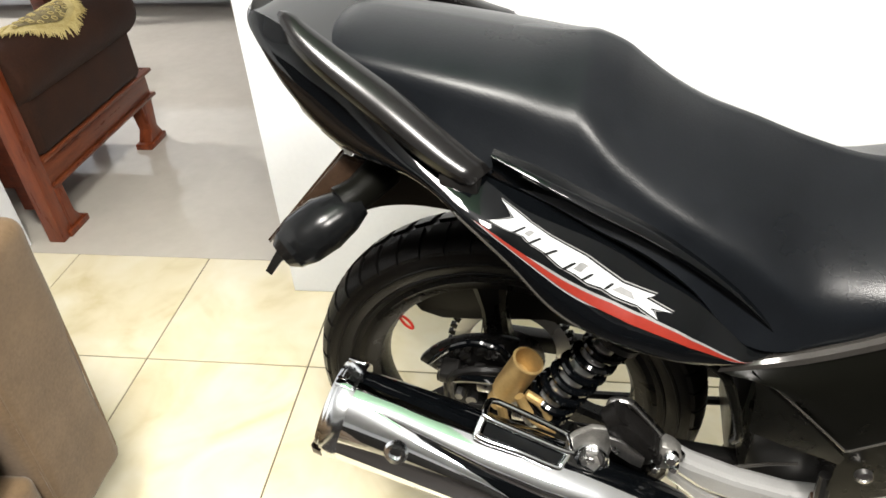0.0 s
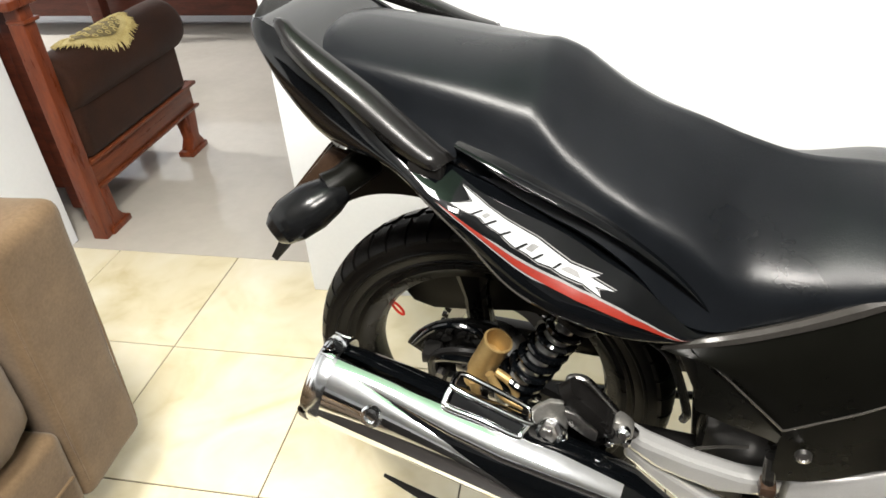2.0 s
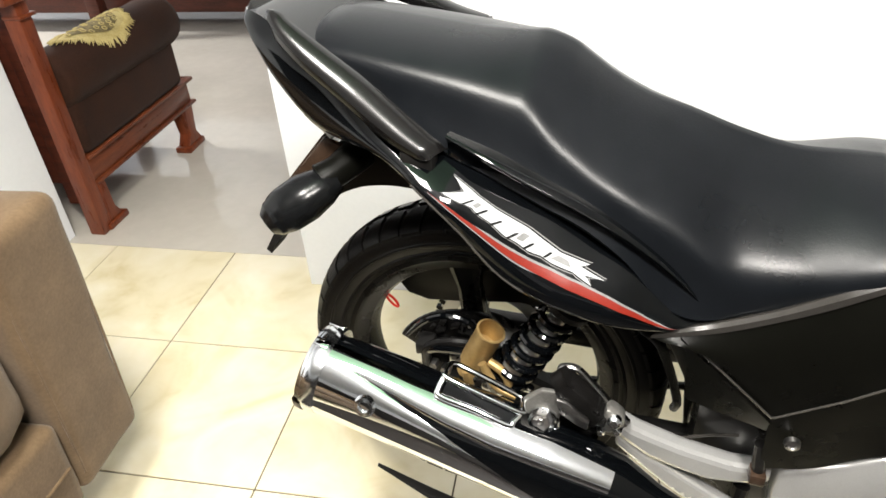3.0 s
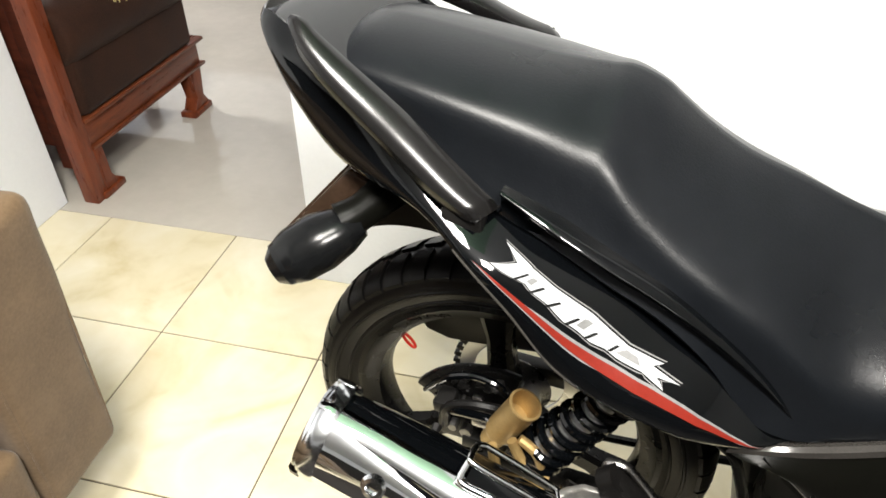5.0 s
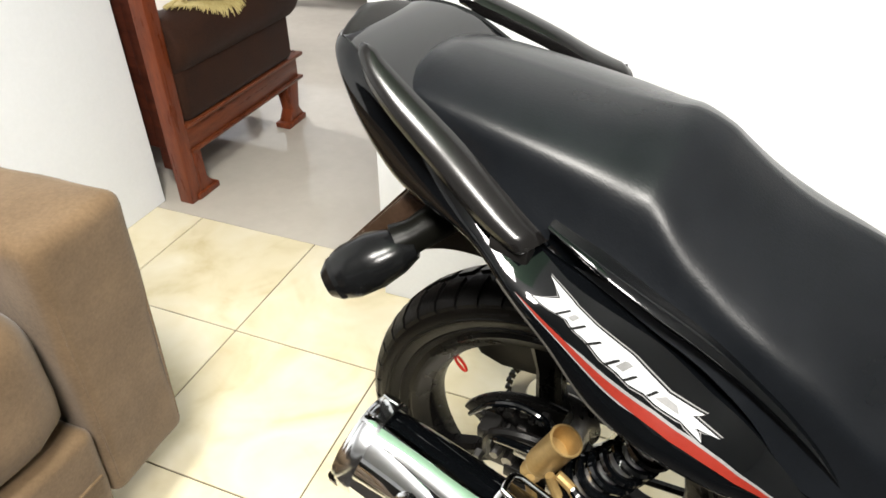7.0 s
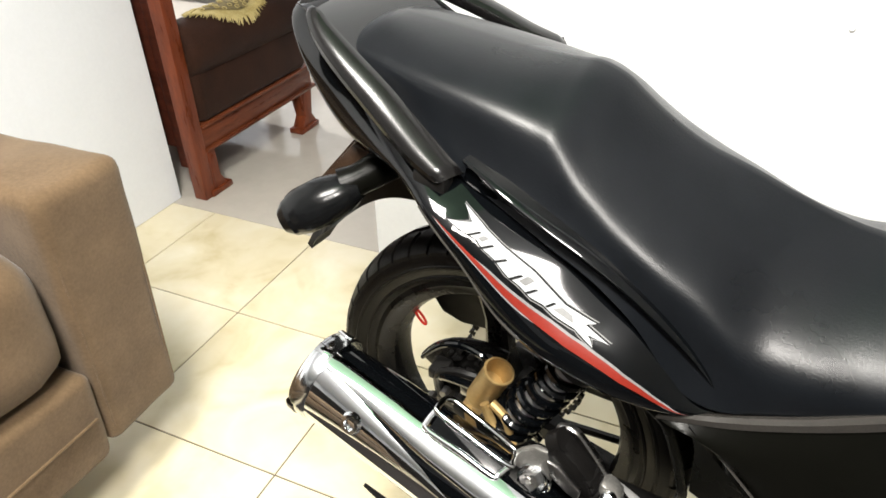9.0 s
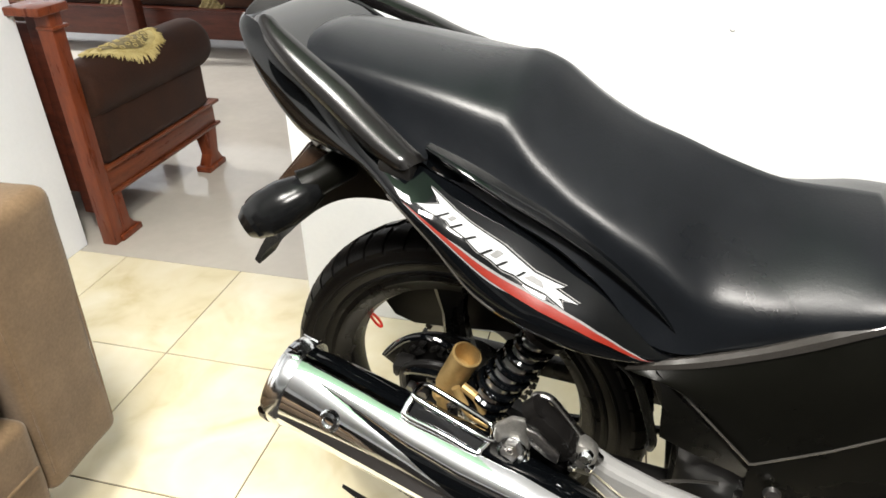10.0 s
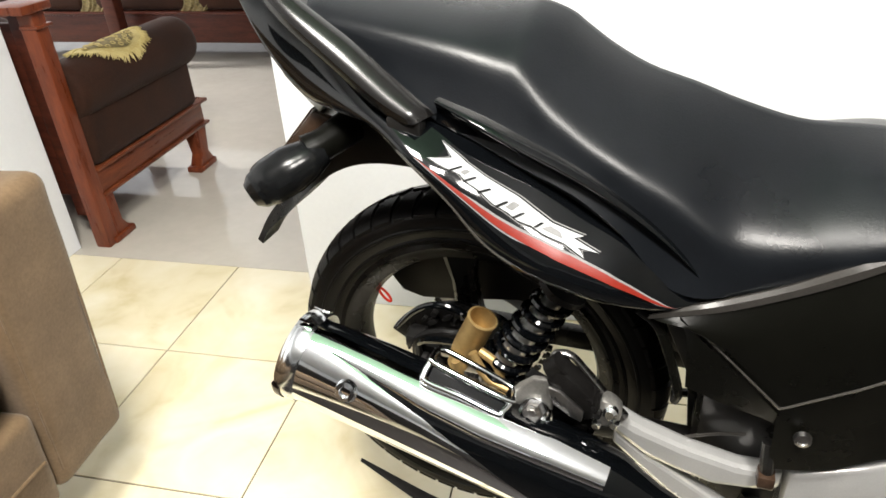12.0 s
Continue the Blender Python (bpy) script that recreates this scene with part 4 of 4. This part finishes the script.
# ---- body cover under the seat
TRIM_LO = [(0.247, 0.178, 0.638), (0.315, 0.172, 0.655), (0.372, 0.166, 0.678), (0.417, 0.16, 0.699), (0.448, 0.154, 0.715), (0.472, 0.15, 0.728), (0.523, 0.144, 0.758)]
TRIM_HI = [(0.25, 0.173, 0.643), (0.313, 0.168, 0.666), (0.37, 0.162, 0.69), (0.414, 0.156, 0.713), (0.445, 0.15, 0.727), (0.47, 0.146, 0.738), (0.521, 0.14, 0.765)]
for side in (-1, 1):
    def cv(*pts):
        q = [lp(*p) for p in pts]
        return q if side < 0 else mirrored(q)

    up = glide([(x, side * (y - 0.003), z + 0.001) for x, y, z in TRIM_LO], 60)
    cr = polyline(cv((0.530, 0.674, 0.640), (0.558, 0.668, 0.618), (0.631, 0.654, 0.552), (0.70, 0.655, 0.588), (0.755, 0.66, 0.618), (0.772, 0.662, 0.645), (0.780, 0.664, 0.672)), 60)
    rows = [[a.lerp(b, j / 8) + Vector((0, side * 0.008 * math.sin(math.pi * j / 8), 0)) for j in range(9)] for a, b in zip(up, cr)]
    rows = [q + [q[-1] + Vector((0, -side * 0.012, 0.002))] for q in rows]
    cover = part("body_cover", grid(bmesh.new(), rows), M_COVER, bike, "dark satin plastic body cover")
    part("cover_edge", tube(cr[2:], 0.0017, 6), M_TRIM, cover)
    low = polyline(cv((0.631, 0.660, 0.552), (0.70, 0.661, 0.588), (0.755, 0.666, 0.618), (0.780, 0.668, 0.672), (0.90, 0.67, 0.70)), 20)
    bot = glide(cv((0.640, 0.668, 0.448), (0.70, 0.672, 0.452), (0.76, 0.674, 0.480), (0.82, 0.674, 0.49), (0.90, 0.674, 0.47)), 20)
    part("lower_cover", grid(bmesh.new(), [[a.lerp(b, j / 6) for j in range(7)] for a, b in zip(low, bot)]), M_COVER, cover)
    back = polyline([(0.278, side * 0.180, 0.650), (0.299, side * 0.182, 0.628), (0.345, side * 0.186, 0.591), (0.387, side * 0.190, 0.553)], 16)
    bk2 = polyline([(0.279, side * 0.177, 0.644), (0.290, side * 0.175, 0.616), (0.295, side * 0.174, 0.552), (0.330, side * 0.176, 0.542), (0.377, side * 0.182, 0.536), (0.386, side * 0.186, 0.536)], 16)
    part("rear_flap", grid(bmesh.new(), [[a.lerp(b, j / 4) for j in range(5)] for a, b in zip(back, bk2)]), M_COVER, cover)
    lo3 = glide([(x, side * y, z) for x, y, z in TRIM_LO], 30)
    hi3 = glide([(x, side * y, z) for x, y, z in TRIM_HI], 30)
    rows = [[a + Vector((0, -side * 0.01, -0.004)), a, a.lerp(c, 0.5) + Vector((0, side * 0.002, 0.002)), c, c + Vector((0, -side * 0.012, -0.004))] for a, c in zip(lo3, hi3)]
    part("trim_strip", grid(bmesh.new(), rows), M_TRIM, bike, "satin brown grey trim strip under the seat")
    sc = cv((0.662, 0.655, 0.510))[0]
    part("cover_screw", lathe([(0.0, 0.001), (0.004, 0.001), (0.005, 0.003), (0.0085, 0.002), (0.0095, -0.004)], sc, (0, side, 0), 18), M_STEEL, cover)
    ps = cv((0.479, 0.700, 0.687))[0]
    part("panel_screw", lathe([(0.0, 0.006), (0.004, 0.005), (0.006, 0.0), (0.006, -0.01)], ps + Vector((0, side * 0.004, 0)), (0, side, 0), 14), M_STEEL, bike)

part("frame_tube", tube([(0.236, -0.168, 0.642), (0.258, -0.168, 0.624), (0.273, -0.168, 0.59), (0.283, -0.168, 0.56), (0.289, -0.166, 0.535), (0.287, -0.160, 0.518)], 0.0055, 10, 30), M_COVER, bike)
part("wire", tube([(0.288, -0.134, 0.432), (0.315, -0.136, 0.446), (0.342, -0.136, 0.458), (0.372, -0.134, 0.464)], 0.0022, 8, 20), M_TRIM, bike)
part("stay", tube([(0.393, -0.158, 0.482), (0.396, -0.160, 0.455), (0.400, -0.158, 0.425)], [0.007, 0.0085, 0.007], 10, 12), M_PLASTIC, bike)
part("rubber_block", box((0.389, -0.172, 0.420), (0.408, -0.148, 0.438), 0.003), M_PLATE, bike, "small brown rubber block")
# inner frame and mud guard behind the wheel
part("inner_fender", plate([(0.24, -0.07, 0.62), (0.29, -0.07, 0.60), (0.325, -0.07, 0.50), (0.335, -0.07, 0.36), (0.315, -0.07, 0.36), (0.302, -0.07, 0.48), (0.26, -0.07, 0.57)], (0, 0.14, 0), bevel=0.004), M_PLASTIC, bike)
# plain dark blocks added so the gaps under the cover look black
bm = box((0.10, -0.10, 0.64), (0.62, 0.10, 0.72), 0.02)
box((0.315, -0.125, 0.40), (0.62, 0.125, 0.66), 0.02, bm=bm)
box((0.34, -0.10, 0.26), (0.62, 0.10, 0.44), 0.03, bm=bm)
part("frame", bm, M_PLASTIC, bike)

# ---- centre stand
stand = part("centre_stand", tube([(0.40, -0.10, 0.33), (0.38, -0.14, 0.15), (0.36, -0.17, 0.012)], 0.012, 10), M_PLASTIC, bike, "black steel centre stand")
part("leg", tube([(0.40, 0.10, 0.33), (0.38, 0.14, 0.15), (0.36, 0.17, 0.012)], 0.012, 10), M_PLASTIC, stand)
part("cross_tube", tube([(0.39, -0.12, 0.25), (0.39, 0.12, 0.25)], 0.010, 10), M_PLASTIC, stand)
part("tang", tube([lp(0.36, 0.66, 0.25), lp(0.25, 0.655, 0.32), lp(0.155, 0.65, 0.395)], [0.014, 0.012, 0.003], 8, 14, flat=0.5), M_PLASTIC, stand)

# ---------------------------------------------------------------- wooden armchair in the doorway
def armchair():
    c = thing("wooden_armchair", "red stained wooden armchair with rolled dark brown velvet arms", "armchair", pose(-1.08, 1.70, 0))
    for x in (0.0, -0.75):
        post = part("back_post", box((x - 0.045, 0.0, 0), (x + 0.005, 0.050, 0.735), 0.004), M_WOOD, c)
        # darker wood here puts the shade behind the post into the colour
        part("post_board", box((x - 0.100, 0.024, 0.10), (x - 0.045, 0.070, 0.735), 0.004), M_DARKWOOD, post)
        part("post_cap", box((x - 0.105, -0.045, 0.735), (x + 0.020, 0.070, 0.758), 0.004), M_WOOD, post)
        part("post_collar", box((x - 0.045, -0.004, 0.690), (x + 0.014, 0.060, 0.700), 0.003), M_WOOD, post)
        part("post_foot", box((x - 0.05, 0.03, 0), (x + 0.012, 0.135, 0.022), 0.004), M_WOOD, post)
        part("leg_block", plate([(x - 0.045, 0.05, 0.02), (x - 0.045, 0.120, 0.02), (x - 0.045, 0.093, 0.06), (x - 0.045, 0.088, 0.17), (x - 0.045, 0.05, 0.17)], (0.05, 0, 0), bevel=0.003), M_WOOD, post)
        leg = part("front_leg", plate([(x - 0.045, 0.60, 0.02), (x - 0.045, 0.70, 0.02), (x - 0.045, 0.672, 0.06), (x - 0.045, 0.690, 0.17), (x - 0.045, 0.605, 0.17), (x - 0.045, 0.628, 0.06)], (0.05, 0, 0), bevel=0.003), M_WOOD, c)
        part("leg_foot", box((x - 0.05, 0.58, 0), (x + 0.012, 0.705, 0.022), 0.004), M_WOOD, leg)
        rail = part("side_rail", box((x - 0.040, 0.05, 0.172), (x, 0.70, 0.245), 0.003), M_WOODH, c)
        part("rail_top", box((x - 0.048, 0.05, 0.245), (x + 0.010, 0.735, 0.258), 0.003), M_WOODH, rail)
        part("rail_bottom", box((x - 0.046, 0.05, 0.160), (x + 0.010, 0.72, 0.172), 0.003), M_WOODH, rail)
        part("arm_panel", box((x - 0.115, 0.055, 0.256), (x + 0.014, 0.672, 0.47), 0.030, 4), M_CUSHION, c)
        rows = []
        for y, s in ((0.052, 0.55), (0.054, 0.80), (0.062, 0.94), (0.09, 1.0), (0.25, 1.02), (0.45, 1.03), (0.60, 1.04), (0.68, 1.02), (0.705, 0.96), (0.718, 0.85), (0.724, 0.60)):
            rows.append([Vector((x - 0.045 + ROLL_X * s * math.cos(a), y, ROLL_Z0 + ROLL_Z * s * math.sin(a))) for a in (2 * math.pi * i / 40 for i in range(40))])
        part("arm_roll", grid(bmesh.new(), rows, True, True), M_CUSHION, c, "dark brown velvet rolled arm", 60)
    part("front_rail", box((-0.75, 0.66, 0.172), (-0.04, 0.70, 0.245), 0.003), M_WOOD, c)
    part("back_panel", box((-0.75, 0.030, 0.17), (-0.098, 0.052, 0.70), 0.003), M_DARKWOOD, c)
    part("seat_cushion", box((-0.735, 0.06, 0.24), (-0.12, 0.69, 0.37), 0.035, 4), M_CUSHION, c)
    return c


ROLL_X, ROLL_Z, ROLL_Z0 = 0.088, 0.090, 0.485
armchair()


def doily():
    """A cloth that follows the rolled arm: y along the arm, a the angle round it."""
    d = thing("fringed_cloth", "small yellow fringed cloth with olive patterned middle on the chair arm", "cloth", pose(-1.125, 2.04, ROLL_Z0))
    rnd = random.Random(4)

    def on(y, a, lift):
        k = 1.02 + (lift + 0.003 * noise.noise(Vector((y * 14, a * 2, 3)))) / 0.09
        return Vector((ROLL_X * k * math.cos(a), y, ROLL_Z * k * math.sin(a)))

    def edge(th, sy, sa):
        wob = 1 + 0.05 * math.sin(3 * th + 0.6) + 0.03 * math.sin(7 * th)
        y = sy * wob * math.cos(th)
        tail = 0.45 * max(0.0, -math.cos(th)) ** 8
        return y - tail * sy, radians(84) + sa * wob * math.sin(th) * (1 - 0.35 * max(0.0, -math.cos(th)) ** 4)

    def sheet(sy, sa, lift, n=48, rings=8):
        rows = []
        for k in range(rings + 1):
            q = 0.03 + 0.97 * k / rings
            rows.append([on(edge(th, sy, sa)[0] * q, radians(84) + (edge(th, sy, sa)[1] - radians(84)) * q, lift) for th in (2 * math.pi * i / n for i in range(n))])
        return grid(bmesh.new(), rows, True)

    part("border", sheet(0.132, 0.76, 0.004), M_DOILY, d)
    part("patterned_middle", sheet(0.096, 0.56, 0.007), M_DOILYMID, d)
    bm = bmesh.new()
    for i in range(24):
        th, q = i * 2.4, 0.1 + 0.38 * math.sqrt(i / 24)
        y, a = edge(th, 0.17 * q * 1.3, 0.8 * q * 1.3)
        p = on(y, a, 0.008)
        ring = [p + 0.008 * (math.cos(b) * Vector((0, 1, 0)) + math.sin(b) * Vector((-math.sin(a), 0, math.cos(a)))) for b in (2 * math.pi * k / 8 for k in range(9))]
        tube(ring, 0.0015, 5, bm=bm, cap=False)
    tagged(part("stitched_rings", bm, M_DOILY, d), kind="stuff")
    bm = bmesh.new()
    for i in range(260):
        th = 2 * math.pi * i / 260 + rnd.uniform(-0.02, 0.02)
        y, a = edge(th, 0.129, 0.74)
        p = on(y, a, 0.005)
        g = rnd.uniform(0.016, 0.036)
        y2, a2 = y + g * math.cos(th) * 0.8 + rnd.uniform(-0.008, 0.008), a + (g / 0.09) * math.sin(th)
        tube([p, on((y + y2) / 2, (a + a2) / 2, 0.008), on(y2, a2, rnd.uniform(0.002, 0.008))], [0.0028, 0.0025, 0.001], 5, bm=bm)
    tagged(part("fringe", bm, M_DOILY, d), kind="stuff")


doily()

# ---------------------------------------------------------------- long settee across the living room
def settee():
    c = thing("wooden_settee", "long red wood settee with brown cushions across the room", "sofa", pose(-2.4, 3.78, 0))
    rail = part("front_rail", box((-1.5, 0.0, 0.12), (1.25, 0.05, 0.285), 0.004), M_DARKWOOD, c)
    part("rail_lip", box((-1.5, -0.02, 0.285), (1.25, 0.06, 0.30), 0.003), M_DARKWOOD, rail)
    for x in (-1.5, 0.10, 1.10):
        part("leg", box((x, -0.015, 0), (x + 0.10, 0.08, 0.12), 0.006), M_DARKWOOD, c)
    for x in (-1.5, 1.22):
        part("arm_post", box((x, -0.02, 0.30), (x + 0.05, 0.05, 0.62), 0.006), M_DARKWOOD, c)
    for k in range(4):
        x = -1.46 + 0.67 * k
        part("seat_cushion", box((x, 0.0, 0.30), (x + 0.60, 0.62, 0.44), 0.04, 4), M_CUSHION, c)
    part("back_panel", box((-1.5, 0.66, 0.12), (1.25, 0.70, 0.85), 0.006), M_DARKWOOD, c)
    part("base", box((-1.48, 0.05, 0.13), (1.23, 0.66, 0.29), 0.004), M_DARKWOOD, c)
    return c


settee()
for k in range(3):
    x = -3.22 + 0.67 * k
    cl = thing("throw_cloth", "patterned yellow brown cloth between settee cushions", "cloth", pose(x, 3.80, 0.30), "cloths on the settee")
    rows = [[Vector((0.035 * math.sin(7 * j / 10) + (i - 6) * 0.014, -0.008 - 0.012 * abs(math.sin(i * 1.3)) + (0.0 if j < 6 else (j - 6) * 0.06), min(j, 6) * 0.026)) for i in range(13)] for j in range(13)]
    part("drape", grid(bmesh.new(), rows), M_DOILYMID, cl)
post = tagged(finish("dark_post", box((-2.33, 3.60, 0), (-2.25, 3.68, 0.9), 0.01), M_DARKWOOD), "dark turned wooden post beside the settee", "post")

# ---------------------------------------------------------------- brown sofa
def cushioned(lo, hi, bevel, top_grow=0.0, sag=0.0):
    """A soft upholstered block: bevelled, a little wider at the top in x, with slightly uneven faces."""
    bm = box(lo, hi, bevel, 4)
    bmesh.ops.subdivide_edges(bm, edges=[e for e in bm.edges if e.calc_length() > 0.12], cuts=7, use_grid_fill=True)
    bmesh.ops.subdivide_edges(bm, edges=[e for e in bm.edges if e.calc_length() > 0.05], cuts=2, use_grid_fill=True)
    for v in bm.verts:
        k = (v.co.z - lo[2]) / (hi[2] - lo[2])
        v.co.x += top_grow * k * (1 if v.co.x > (lo[0] + hi[0]) / 2 else 0)
        n = noise.noise_vector(v.co * 6.0) * 0.006 + noise.noise_vector(v.co * 17.0) * 0.0025
        v.co += n
        v.co.z += sag * math.sin(math.pi * (v.co.y - lo[1]) / (hi[1] - lo[1])) * k
    return bm


def sofa():
    s = thing("fabric_sofa", "brown woven fabric sofa with square arms", "sofa", pose(-0.388, 0.85, 0))
    for y in (0.0, -1.605):
        arm = part("arm", cushioned((-0.80, y - 0.165, 0.185), (0.0, y, 0.695), 0.024, 0.028), M_SOFA, s, "square sofa arm with piped front", 60)
        for dy in (-0.155, -0.010):
            part("piping", tube([(-0.003, y + dy, 0.225), (0.010, y + dy, 0.45), (0.018, y + dy, 0.655)], 0.0022, 6), M_SOFA, arm)
    part("seat_base", cushioned((-0.80, -1.60, 0.175), (0.004, -0.168, 0.375), 0.022, 0.006), M_SOFA, s, "", 60)
    part("seam", tube([(0.014, -1.58, 0.292), (0.018, -1.1, 0.286), (0.017, -0.7, 0.290), (0.014, -0.19, 0.283)], 0.0028, 6, 40), M_SOFA, s)
    for k in range(2):
        cushion = cushioned((-0.62, -0.88 - 0.71 * k + 0.004, 0.378), (0.020, -0.168 - 0.71 * k - 0.002, 0.622), 0.072, 0.0, 0.022)
        for v in cushion.verts:
            fold = math.exp(-((v.co.y + 0.23 + 0.71 * k + 0.25 * (v.co.z - 0.45)) / 0.018) ** 2) + 0.7 * math.exp(-((v.co.y + 0.34 + 0.71 * k - 0.4 * (v.co.z - 0.45)) / 0.022) ** 2)
            v.co.x -= 0.006 * fold * (1 if v.co.x > -0.1 else 0)
        part("seat_cushion", cushion, M_SOFA, s, "plump brown seat cushion", 60)
    part("backrest", cushioned((-0.82, -1.60, 0.30), (-0.62, -0.168, 0.85), 0.05), M_SOFA, s, "", 60)
    for x in (-0.72, -0.62):
        for y in (-1.66, -0.13):
            part("leg", box((x, y, 0), (x + 0.05, y + 0.05, 0.19), 0.005), M_WOOD, s)


sofa()

# ---------------------------------------------------------------- unseen dark sheet behind the viewer, added to darken reflections in the chrome
tagged(finish("dark_floor_sheet", box((-0.37, -3.2, 0.0), (2.60, 0.50, 0.008), 0.003), M_REFLDARK), "unseen dark sheet on the floor, added to darken reflections", "mat")

# ---------------------------------------------------------------- small mark on the wall
tagged(finish("wall_hook", lathe([(0.0, -0.006), (0.004, -0.005), (0.006, -0.001), (0.006, 0.002)], (0.655, 1.52, 0.81), (0, 1, 0), 12), M_WALL), "small white painted nail head in the white wall", "nail")

# ---------------------------------------------------------------- floor tiles
tile_mesh = None
S = 0.4
for i in range(-2, 14):
    for j in range(-12, 1):
        x0, y0 = -0.6 + S * i, 1.25 + S * j
        if x0 < X0 - 0.3:
            continue
        if tile_mesh is None:
            t = part("tile", box((0.0016, 0.0016, -0.006), (S - 0.0016, S - 0.0016, 0.0), 0.0008, 1), M_TILE, floor, smooth=0)
            tile_mesh = t.data
        else:
            t = new("tile", tile_mesh)
            t.parent = floor
        t.location = (x0, y0, 0.0)
